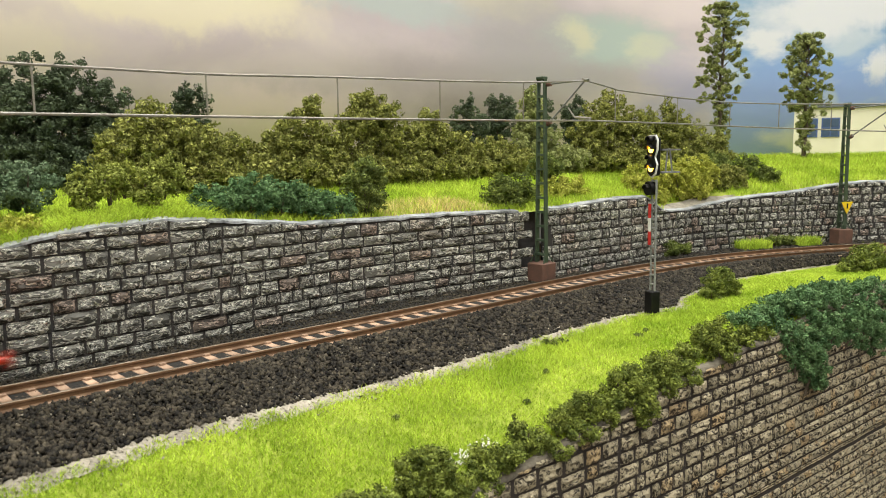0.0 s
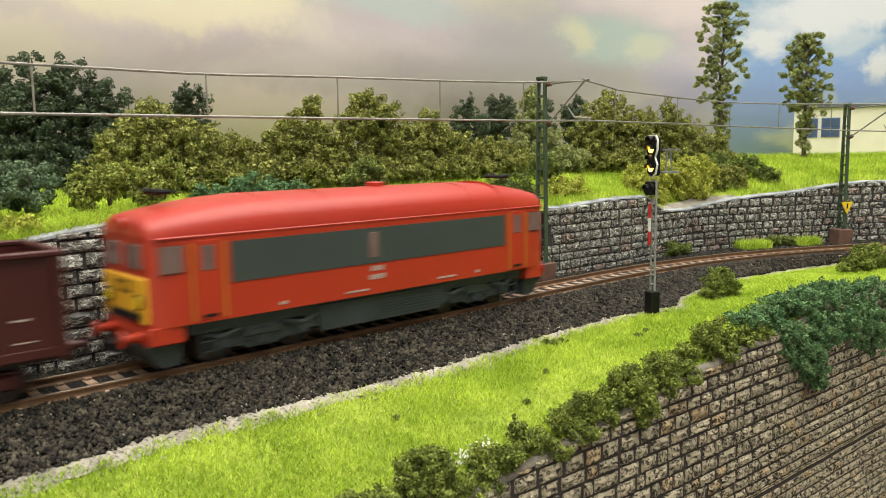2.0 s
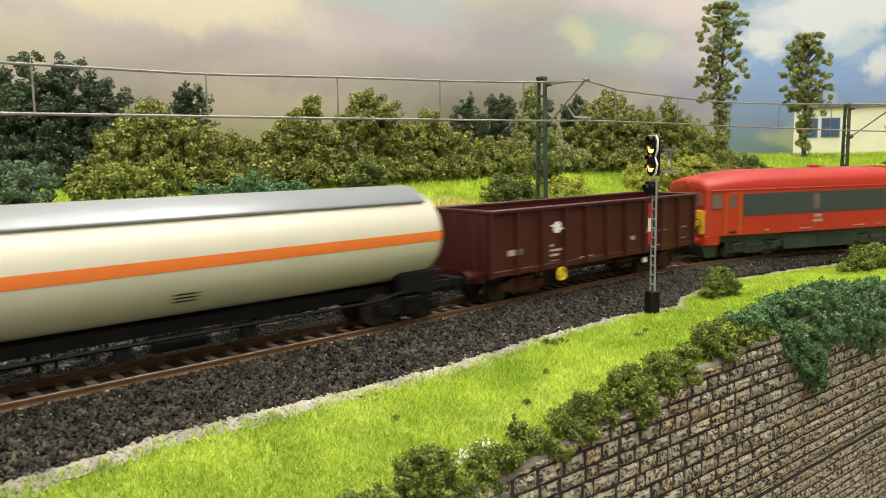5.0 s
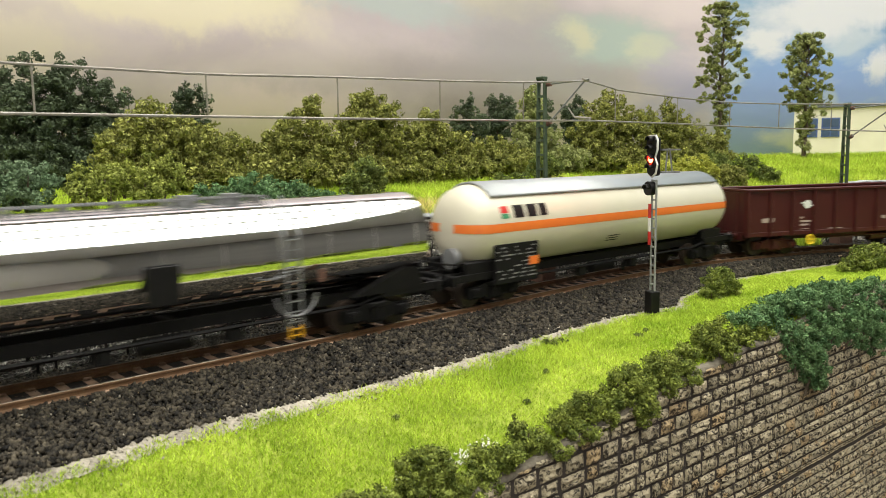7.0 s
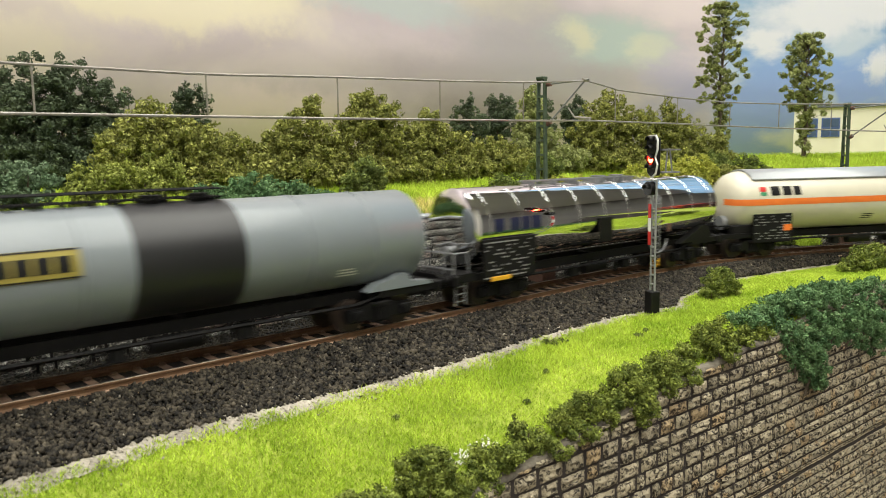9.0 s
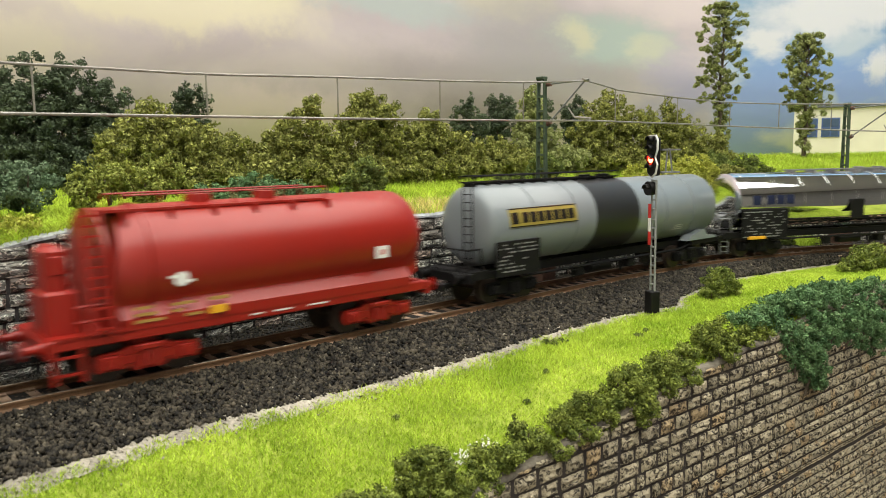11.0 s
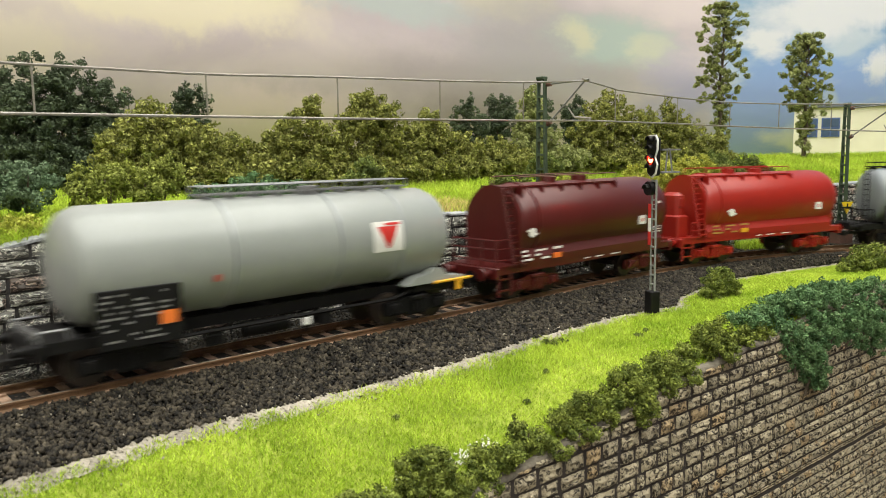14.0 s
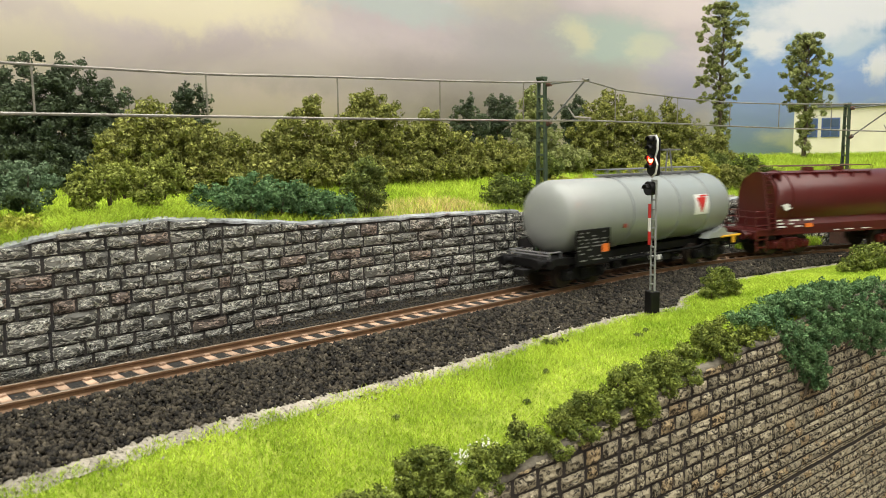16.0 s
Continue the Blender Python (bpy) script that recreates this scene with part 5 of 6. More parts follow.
part("signal_head_rim", Geo().loft([[(-1.6, y, z) for y, z in head], [(-0.9, y, z) for y, z in head]]), WHITE, sig, "white-edged head plate")
part("signal_head", Geo().loft([[(-2.0, y * 0.86, 57 + (z - 57) * 0.94) for y, z in head], [(-1.5, y * 0.86, 57 + (z - 57) * 0.94) for y, z in head]]), BLACK, sig, "black head")
part("signal_box", Geo().box(-1.0, 1.4, -2.2, 2.2, 49, 64.6, 0.5), BLACK, sig)
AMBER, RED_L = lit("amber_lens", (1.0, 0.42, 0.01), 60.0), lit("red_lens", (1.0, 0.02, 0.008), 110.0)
LENS = {}
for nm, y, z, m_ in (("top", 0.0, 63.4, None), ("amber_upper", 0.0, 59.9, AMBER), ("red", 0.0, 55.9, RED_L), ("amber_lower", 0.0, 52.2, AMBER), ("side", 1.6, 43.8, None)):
    hood = Geo().lathe([(-3.9, 1.75), (-1.6, 1.75)], y, z, 14, -92, 92)
    h_ = part("hood", hood, BLACK, sig)
    sm = h_.modifiers.new("sheet", "SOLIDIFY")
    sm.thickness = 0.0003
    if nm == "side":
        part("lamp_back", Geo().rod((-2.2, y, z), (0.4, y, z), 2.9, 18), BLACK, sig)
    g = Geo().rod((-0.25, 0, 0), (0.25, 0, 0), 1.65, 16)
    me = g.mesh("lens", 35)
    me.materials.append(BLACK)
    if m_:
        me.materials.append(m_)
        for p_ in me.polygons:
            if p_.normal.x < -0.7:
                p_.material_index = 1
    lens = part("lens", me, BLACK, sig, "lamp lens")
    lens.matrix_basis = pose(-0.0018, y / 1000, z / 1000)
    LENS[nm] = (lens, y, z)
g = Geo()
for z in (50.4, 59.6):
    g.box(2.0, 11, -2.2, 2.2, z - 0.4, z + 0.3)
g.rod((4, -1.6, 50), (5, -1.6, 60), 0.35, 5).rod((7.4, -1.6, 50), (6, -1.6, 60), 0.35, 5)
part("service_platform", g, GREYMETAL, sig, "grey service platform and rails")


# ---- greenery ----
def gz(s, l):
    """ground_z for arrays, without the fine unevenness."""
    bl, top, e, f = BACK_L(s), BACK_TOP(s), SAND_L(s), FRONT_L(s)
    far = 45.0 + 9.0 * np.clip((s - 300) / 200, 0, 1)
    bank = top - 1.5 + (far - top) * np.clip((l - bl) / 110.0, 0, 1) ** 0.8
    verge = -9.0 + (FRONT_TOP(s) + 9.0) * np.clip((e - l) / (e - f), 0, 1)
    slope = -2.6 - 6.4 * np.clip((-14 - l) / (-14 - e), 0, 1)
    flat = np.where(l > 13, -2.6 - 1.2 * np.clip((l - 13) / 12, 0, 1), -2.6)
    return np.where(l >= bl, bank, np.where(l > -14, flat, np.where(l > e, slope, verge)))


RNG = np.random.default_rng(7)


def blades(name, s, l, height, width, lean, material, label, lift=-0.5):
    n = len(s)
    x, y, _ = line(s, l)
    z = gz(s, l) + lift
    a = RNG.uniform(0, 2 * np.pi, n)
    h = height * RNG.uniform(0.55, 1.25, n)
    d = RNG.uniform(0, 2 * np.pi, n)
    k = lean * RNG.uniform(0.2, 1.2, n) * h
    p = np.stack([x, y, z], 1)
    w = np.stack([np.cos(a), np.sin(a), np.zeros(n)], 1) * width / 2
    bend = np.stack([np.cos(d) * k, np.sin(d) * k, h], 1)
    mid = p + bend * np.array([0.35, 0.35, 0.6])
    v = np.stack([p - w, p + w, mid + w * 0.8, mid - w * 0.8, p + bend], 1).reshape(-1, 3)
    i = np.arange(n)[:, None] * 5
    f = np.concatenate([i + np.array([[0, 1, 2]]), i + np.array([[0, 2, 3]]), i + np.array([[3, 2, 4]])])
    ob = part(name, quick_mesh(name, v, f), material)
    return tagged(ob, label, "grass", kind="stuff")


def scatter(n, s0, s1, lo, hi, power=1.0):
    s = s0 + (s1 - s0) * RNG.random(n) ** power
    a, b_ = lo(s), hi(s)
    return s, a + (b_ - a) * RNG.random(n)


def rough_edge(s, l, edge, size=3.0):
    """Keeps the points inside an uneven edge."""
    return l < edge(s) - size * (0.5 + 0.5 * np.sin(s * 0.31 + 2 * np.sin(s * 0.083)) + 0.5 * np.sin(s * 0.87))


s_, l_ = scatter(165000, -30, 500, lambda s: FRONT_L(s) + 1.5, SAND_L, 1.1)
ok = rough_edge(s_, l_, SAND_L, 2.2)
blades("verge_grass", s_[ok], l_[ok], 2.1, 0.22, 1.0, GRASS, "bright yellow-green static grass on the verge")
s_, l_ = scatter(90000, 10, 620, lambda s: BACK_L(s) + 3, lambda s: BACK_L(s) + 118)
clear = ~((s_ > 392) & (s_ < 450) & (l_ < BACK_L(s_) + 14))
dry = (s_ > 200) & (s_ < 262) & (l_ < BACK_L(s_) + 34) & (l_ > BACK_L(s_) + 4) & (RNG.random(len(s_)) < 0.75)
ok = clear & ~dry
blades("bank_grass", s_[ok], l_[ok], 4.0, 0.42, 0.7, GRASS, "bright green static grass on the bank")
blades("dry_grass", s_[dry], l_[dry], 4.0, 0.5, 1.0, GRASS_DRY, "pale yellow dry grass patch on the bank")
s_, l_ = scatter(3500, 40, 118, lambda s: BACK_L(s) + 2, lambda s: BACK_L(s) + 16)
blades("long_grass", s_, l_, 5.5, 0.36, 1.5, GRASS, "long yellow-green grass above the wall")
s_, l_ = scatter(3500, 440, 505, lambda s: BACK_L(s) - 13, lambda s: BACK_L(s) - 2)
keep = (np.abs(s_ - 457) < 10) | (np.abs(s_ - 496) < 8)
blades("foot_grass", s_[keep], l_[keep], 6.0, 0.4, 0.8, GRASS, "grass tufts at the foot of the wall")


def leaves(blobs, per, size, clump, seed, fill=0.3):
    """Small folded leaves on the skins of many lumps, which sit on ellipsoids (centre and half sizes, mm)."""
    r = np.random.default_rng(seed)
    cs = []
    blobs = [(bx, by, bz, *(max(q - 0.6 * clump, 0.45 * q) for q in radii)) for bx, by, bz, *radii in blobs]
    for bx, by, bz, rx, ry, rz in blobs:
        n = max(7, int(per * 1.15 * (rx * ry + ry * rz + rx * rz) / (clump * clump)))
        d = r.normal(size=(n, 3))
        d /= np.linalg.norm(d, axis=1)[:, None]
        k = np.where(r.random(n) < fill, r.uniform(0.3, 0.7, n), r.uniform(0.7, 1.2, n))
        cs.append(np.array([bx, by, bz]) + d * k[:, None] * np.array([rx, ry, rz]))
    c = np.concatenate(cs)
    # lumps deep inside the plant bear no leaves
    deep = np.zeros(len(c), bool)
    for bx, by, bz, rx, ry, rz in blobs:
        deep |= (((c - (bx, by, bz)) / (rx, ry, rz)) ** 2).sum(1) < 0.1
    c = c[~deep]
    cl = clump * r.uniform(0.5, 1.25, len(c))
    m = np.maximum(8, 8.8 * (cl / size) ** 2).astype(int)
    which = np.repeat(np.arange(len(c)), m)
    off = r.normal(size=(len(which), 3))
    off /= np.linalg.norm(off, axis=1)[:, None]
    wave = 1 + 0.22 * np.sin(off[:, 0] * 5 + which) * np.sin(off[:, 1] * 6 + 2 * which) + 0.2 * np.sin(off[:, 2] * 7 + 3 * which)
    p = c[which] + off * (cl[which] * wave * r.uniform(0.72, 1.06, len(which)))[:, None]
    nrm = off + r.normal(size=(len(p), 3)) * 0.42
    nrm /= np.linalg.norm(nrm, axis=1)[:, None]
    t = np.cross(nrm, r.normal(size=(len(p), 3)))
    t /= np.linalg.norm(t, axis=1)[:, None] + 1e-9
    b_ = np.cross(nrm, t)
    sz = size * r.uniform(0.6, 1.5, (len(p), 1))
    bent = nrm * sz * 0.35
    v = np.stack([p - t * sz, p + t * sz * 0.7 - b_ * sz * 0.5 + bent, p + t * sz * 0.9 + b_ * sz * 0.5 - bent * 0.3], 1).reshape(-1, 3)
    f = np.arange(len(p) * 3).reshape(-1, 3)
    return v, f


def at_line(blobs):
    """Blobs given along the track (s, l, z, half sizes) in plan."""
    out = []
    for s, l, z, a, b_, c in blobs:
        x, y, _ = line(s, l)
        out.append((float(x), float(y), z, a, b_, c))
    return out


SEED = [100]


def bush(blobs, material, label, size=0.9, clump=2.2, per=1.6, kind="bush", group="bushes on the bank"):
    """A bush of one or more lumps; the first lump gives its foot."""
    SEED[0] += 1
    s, l = blobs[0][0], blobs[0][1]
    t = thing(kind, label, kind, group)
    pts = at_line(blobs)
    v, f = leaves(pts, per, size, clump, SEED[0])
    part("foliage", quick_mesh("foliage", v, f), material, t)
    r = random.Random(SEED[0])
    for bx, by, bz, rx, ry, rz in pts:
        g, foot = Geo(), (bx, by, bz - rz * 1.1)
        for k in range(3):
            g.rod(foot, (bx + r.uniform(-0.5, 0.5) * rx, by + r.uniform(-0.5, 0.5) * ry, bz + r.uniform(0, 0.4) * rz), 0.5, 5, 0.2)
        part("stem", g, BARK, t)
    return t


OLV, DRK, TEA, LIM, DEP = LEAF_OLIVE, LEAF_DARK, LEAF_TEAL, LEAF_LIME, LEAF_DEEP
# tall row along the top of the bank
row = [([(120, 125, 58, 13, 13, 14), (133, 127, 70, 13, 13, 15), (147, 125, 62, 15, 13, 16)], OLV), ([(158, 125, 60, 13, 12, 15), (171, 124, 55, 12, 12, 14)], OLV),
       ([(184, 124, 55, 9, 10, 12), (198, 124, 60, 11, 12, 15)], OLV), ([(214, 126, 66, 12, 12, 17), (219, 126, 80, 6, 7, 10), (229, 124, 58, 9, 10, 14)], OLV),
       ([(246, 125, 66, 12, 12, 20), (257, 127, 80, 11, 11, 16), (268, 125, 66, 12, 12, 20)], OLV), ([(285, 126, 60, 11, 11, 18), (297, 126, 72, 10, 10, 14), (308, 125, 60, 12, 12, 17)], OLV),
       ([(324, 125, 56, 11, 11, 15), (341, 125, 55, 12, 12, 15), (353, 123, 51, 8, 9, 11)], OLV), ([(366, 130, 66, 11, 11, 22), (368, 130, 90, 8, 8, 13), (380, 128, 58, 11, 11, 16), (389, 126, 52, 9, 9, 12)], LEAF_SAGE),
       ([(408, 134, 66, 15, 13, 24), (424, 136, 78, 16, 14, 22), (440, 134, 66, 15, 13, 24)], OLV), ([(458, 134, 70, 14, 12, 24), (474, 134, 64, 12, 12, 20), (488, 132, 58, 10, 10, 14)], OLV)]
for blobs, m_ in row:
    low = [(s + 2, l - 4, 50 if s < 330 else 53, a * 1.15, b_ * 1.1, 9) for s, l, z, a, b_, c in blobs]
    bush(blobs + low, m_, "tall olive-green foam foliage bush on the grassy bank", 0.8, 2.3, 1.5)
# dark shrubs in front of the sky board
for blobs in ([(80, 187, 70, 18, 12, 28), (100, 187, 80, 17, 12, 26)], [(118, 188, 82, 17, 12, 24), (136, 186, 72, 14, 12, 24)], [(182, 190, 84, 11, 9, 15)], [(55, 186, 74, 16, 12, 26), (32, 186, 70, 16, 12, 26)],
              [(366, 196, 78, 14, 10, 22), (384, 196, 84, 14, 10, 18)], [(408, 200, 82, 14, 10, 20), (432, 200, 84, 12, 10, 18)]):
    low = [(s, l - 4, 56, a * 1.2, b_ * 1.1, 14) for s, l, z, a, b_, c in blobs if z < 84.5 and s != 182]
    bush(blobs + low, DEP, "dark blue-green shrub before the painted sky", 0.75, 2.2, 1.4)
# low plants along the wall top
bush([(46, 56, 51, 13, 8, 8), (62, 58, 51, 11, 8, 8), (34, 56, 51, 10, 8, 8)], LEAF_PALE, "low blue-green ground cover on the bank", 0.55, 1.75, 1.5)
bush([(124, 50, 42, 9, 8, 8), (138, 50, 44, 10, 8, 8), (152, 51, 43, 11, 8, 7.5), (166, 51, 40, 11, 8, 7), (178, 50, 37, 9, 7, 6)], TEA, "low blue-green ground cover above the wall", 0.55, 1.75, 1.5)
bush([(78, 52, 49, 6, 6, 7), (87, 54, 51, 6, 6, 7)], LEAF_MOSS, "low olive bush on the bank", 0.55, 1.75, 1.5)
bush([(99, 51, 48, 6.5, 6, 6.5), (107, 56, 53, 8, 7, 8)], LEAF_MOSS, "low olive bush on the bank", 0.55, 1.75, 1.5)
bush([(93, 56, 52, 6, 6, 6)], LEAF_MOSS, "low olive bush on the bank", 0.55, 1.75, 1.5)
bush([(192, 48, 44, 10, 8, 11.5), (195, 48, 53, 6, 5, 5)], DRK, "round dark olive bush on the bank", 0.55, 1.75, 1.5)
bush([(274, 44, 38, 10, 8, 10), (287, 45, 39, 10, 8, 10)], DRK, "dark green bush beside the catenary mast", 0.55, 1.75, 1.5)
bush([(319, 56, 50, 9.5, 8, 9)], DRK, "dark green bush behind the catenary mast", 0.55, 1.75, 1.5)
bush([(318, 50, 38, 8, 7, 7), (331, 49, 38, 10, 7, 8)], LIM, "lime green low bush above the wall", 0.55, 1.75, 1.5)
bush([(388, 60, 40, 10, 8, 10), (404, 59, 41, 11, 9, 12), (398, 52, 32, 7, 5, 7)], LIM, "lime green low bush above the wall", 0.55, 1.75, 1.5)
bush([(420, 60, 42, 12, 9, 13), (437, 62, 42, 12, 9, 12), (428, 56, 34, 9, 5, 7)], LIM, "lime green low bush above the wall", 0.55, 1.75, 1.5)
bush([(452, 66, 40, 9, 8, 10), (464, 66, 39, 8, 8, 9)], OLV, "olive low bush above the wall", 0.55, 1.75, 1.5)
bush([(462, 84, 50, 10, 8, 8), (480, 80, 47, 10, 8, 9), (490, 72, 40, 8, 8, 8)], DRK, "dark green bush above the wall", 0.55, 1.75, 1.5)
bush([(42, 40, 40, 9, 7, 6), (54, 39, 39, 7, 6, 5)], LIM, "yellow-green moss clump above the wall", 0.55, 1.75, 1.5)
bush([(392, 37, 1, 7, 5, 5), (404, 38, 0, 6, 5, 4)], DRK, "small dark bush at the foot of the wall", 0.55, 1.75, 1.5, group="bushes by the track")
bush([(474, 42, 0, 6, 4, 3.5), (484, 42, 0, 6, 4, 3.5)], DRK, "small dark bush at the foot of the wall", 0.55, 1.75, 1.5, group="bushes by the track")
# along the edge of the lower wall
VG = "bushes on the verge"
EDGE = "dark olive foam bush on the edge of the lower wall"
for blobs in ([(92, -80, -19, 7, 5, 4.5), (85, -78, -21, 6, 5, 4.5), (98, -82, -23, 6, 4, 4)], [(111, -80, -16, 6.5, 5, 6), (103.5, -79, -16.5, 3.2, 3.2, 6.5), (107, -82, -22, 8, 4, 5)], [(117, -82.5, -23, 8, 3.5, 4.5), (127, -83.5, -22, 5.5, 3.5, 4.5)], [(134, -83, -19, 6, 4, 5), (129, -80, -19, 5, 4, 4)],
              [(142, -83, -16, 4, 3.5, 5), (141, -82, -11.5, 2, 2, 3)], [(151, -85, -20.5, 6.5, 3.5, 4), (147, -83, -18, 5, 4, 4)], [(155.5, -84, -14, 3.5, 3.2, 4.2), (161, -86, -19, 6, 3.5, 4)], [(167.5, -85, -12.5, 5, 4.5, 5), (173, -87, -17.5, 5, 3, 3.5), (164, -83, -14, 4, 4, 4)],
              [(184, -86, -10.5, 6.5, 5.5, 6.5), (191, -87, -11, 6.5, 5.5, 6.5), (187, -90, -17.5, 6.5, 3, 5), (178, -86, -14, 4, 4, 4.5)], [(200, -87, -8.5, 4.5, 4.5, 5.5), (206, -88, -9.5, 5, 4.5, 5), (203, -91, -14, 4.5, 3, 3.5)], [(215, -88, -8, 5.5, 4.5, 6), (213, -91, -12.5, 5, 3, 4)],
              [(231, -88, -3.5, 5.5, 5, 6.5), (238, -89, -3, 5.5, 5, 6.5), (236, -92, -9, 6, 3.5, 4.5)], [(251, -91, -6, 6, 4, 4), (263, -92, -6.5, 5, 4, 4)]):
    bush([(s, l - 1.5, z - 1.2, a, b_, c) for s, l, z, a, b_, c in blobs], LEAF_EDGE, EDGE, 0.42, 1.35, 1.5, group=VG)
bush([(324, -47, -3.5, 8.5, 8, 8.5), (317, -48, -6, 6, 6, 6), (331, -46, -6, 5.5, 6, 6.5), (326, -47, 2.5, 4.5, 4.5, 4)], LEAF_EDGE, "round olive bush on the verge beside the signal", 0.5, 1.5, 1.5, group=VG)
for ws, wl, wz, wr in ((203, -44, -8.6, 3.0), (209, -45, -9.0, 2.2), (235, -60, -9.0, 2.2), (243, -58, -9.0, 1.6), (161, -69, -15.0, 1.8), (122, -55, -13.5, 1.3), (181, -60, -11.5, 1.4)):
    bush([(ws, wl, wz, wr, wr * 0.8, wr * 0.5)], LEAF_DARK, "small sparse dark weed on the verge", 0.35, 0.8, 0.9, group=VG)
bush([(442, -50, -1, 8, 6, 7), (458, -46, 1, 8, 7, 8), (472, -44, -3, 8, 7, 8)], LEAF_EDGE, "olive bush beside the ivy on the verge", 0.7, 2.0, 1.4, group=VG)
bush([(262, -90, -2, 9, 4, 3.5), (272, -90, -2, 8, 5, 5), (284, -91, -1, 9, 6, 6), (297, -92, -1, 10, 6, 6), (312, -93, -1, 11, 7, 6), (328, -93, -1, 11, 7, 6), (345, -92, -3, 11, 7, 6), (362, -92, -4, 11, 6, 6), (380, -91, -5, 11, 6, 6), (398, -89, -6, 11, 6, 6),
      (277, -97, -10, 8, 3.5, 8), (286, -98, -18, 8, 3.5, 9), (296, -98.5, -26, 9, 3, 10), (305, -98.5, -31, 7, 2.8, 6), (300, -98, -12, 12, 4, 10), (318, -99, -12, 12, 4, 9), (338, -98, -13, 12, 4, 11), (356, -97.5, -16, 11, 4, 12), (374, -96, -20, 10, 4, 13), (394, -94, -14, 11, 4, 12), (414, -90, -14, 12, 4, 12)], TEA, "thick blue-green ivy hanging over the lower wall", 0.5, 1.6, 1.35, "ivy", VG)


def tree(s, l, base, top, width, seed, label):
    t = thing("tree", label, "tree", "trees on the bank", at=on(s, l, base))
    r = random.Random(seed)
    h = top - base
    g = Geo()
    pts = [Vector((0, 0, -6))]
    for i in range(1, 9):
        pts.append(Vector((r.uniform(-1.5, 1.5), r.uniform(-1.5, 1.5), h * 0.97 * i / 8)))
    for i, (a, c) in enumerate(zip(pts, pts[1:])):
        g.rod(a, c, 1.9 - 0.2 * i, 7, 1.7 - 0.2 * i)
    part("trunk", g, BARK, t)
    g, blobs = Geo(), []
    for i in range(300):
        u = 0.03 + 0.97 * (i / 299)
        z = h * u
        full = max(0.0, math.sin(math.pi * min(1.0, max(0.0, (u - 0.3) / 0.72)) ** 0.8)) ** 0.6
        k = width * (0.3 + 0.75 * full) * r.uniform(0.15, 1.0)
        a = r.uniform(0, 2 * math.pi)
        p = Vector((math.cos(a) * k, math.sin(a) * k * 0.8, z + r.uniform(1, 6)))
        if i % 3 == 0:
            g.rod((0, 0, z - 5), p, 0.35, 4, 0.12)
        if r.random() < (0.95 if u > 0.36 else 0.55):
            q = r.uniform(1.4, 3.6)
            blobs.append((p.x, p.y, min(p.z, h - 2), q, q, q * 0.75))
    part("limb", g, BARK, t)
    v, f = leaves(blobs, 0.8, 0.95, 1.35, seed, 0.4)
    part("crown", quick_mesh("crown", v, f), LEAF_SAGE, t)
    return t


tree(507, 165, 52, 174, 24, 5, "tall slender green tree with airy foliage")
tree(553, 150, 52, 149, 20, 11, "slender sparse green tree beside the house")

# plaster slope between the bushes
g = Geo()
sec = []
for s in np.arange(388, 456, 4.0):
    u = (s - 388) / 64
    b0 = float(BACK_L(s))
    zt = float(BACK_TOP(s))
    row_ = []
    for l, z in ((b0 + 2.2, zt - 4), (b0 + 2.4, zt + 0.2), (b0 + 6, zt + 1.6), (b0 + 11, zt + 2.2 * math.sin(math.pi * u) + 1.5), (b0 + 15, zt + 2), (b0 + 15, zt - 4)):
        x, y, _ = line(s, l)
        row_.append((float(x), float(y), z + 0.6 * noise2(s, l, 0.18)))
    sec.append(row_)
tagged(part("rock", g.loft(sec), SAND), "pale plaster rock slope above the wall", "rock")

# ---- the house on the hill ----
hs = thing("house", "cream house with blue windows and flat dark roof edge", "house", at=pose(0.3903, 0.6806, 0, 0, 0, -31))
part("wall", Geo().box(-75, 110, 0, 60, 40, 95), HOUSE_WALL, hs, "cream rendered wall")
part("roof", Geo().box(-77, 114, -3, 64, 95, 97.4, 0.5), HOUSE_ROOF, hs, "dark flat roof edge")
for x in (-70, -52, 6, 40, 74):
    w = part("window", Geo().box(x, x + 15, -1.0, 0.4, 69, 86), HOUSE_BLUE, hs, "blue window")
    for i in (0, 1):
        for j in (0, 1):
            part("pane", Geo().box(x + 1.0 + i * 7, x + 7.0 + i * 7, -1.3, -0.9, 70 + j * 8.2, 77 + j * 8), HOUSE_PANE, w)


# ---- pale edge of dried glue along the ballast ----
ss = list(np.arange(-60, 470, 2.5))
v, f = [], []
for s in ss:
    e = float(SAND_L(s))
    wob = 1.5 * math.sin(s * 0.09) + 1.3 * math.sin(s * 0.23 + 1) + 0.8 * math.sin(s * 0.61)
    wide = 1.0 + 1.0 * math.exp(-((s - 290) / 16) ** 2) + 0.9 * math.exp(-((s - 168) / 7) ** 2) if s < 310 else 0.5
    for l in (e + (2.6 + wob * 0.6) * wide, e + 0.3, e - (2.0 - wob * 0.5) * wide, e - (5.0 + wob) * wide):
        x, y, _ = line(s, l)
        v.append((float(x), float(y), ground_z(s, l) + (0.45 if l > e - 3.5 * wide else -0.9) + 0.3 * noise2(s, l, 0.3)))
f = [(i * 4 + j + 1, i * 4 + j, i * 4 + 4 + j, i * 4 + 5 + j) for i in range(len(ss) - 1) for j in range(3)]
me = quick_mesh("ground_sand", v, f)
me.shade_smooth()
tagged(part("ground_sand", me, SAND), "pale dried glue and sand along the ballast", "ground", kind="structure")

# ---- loose ballast ----


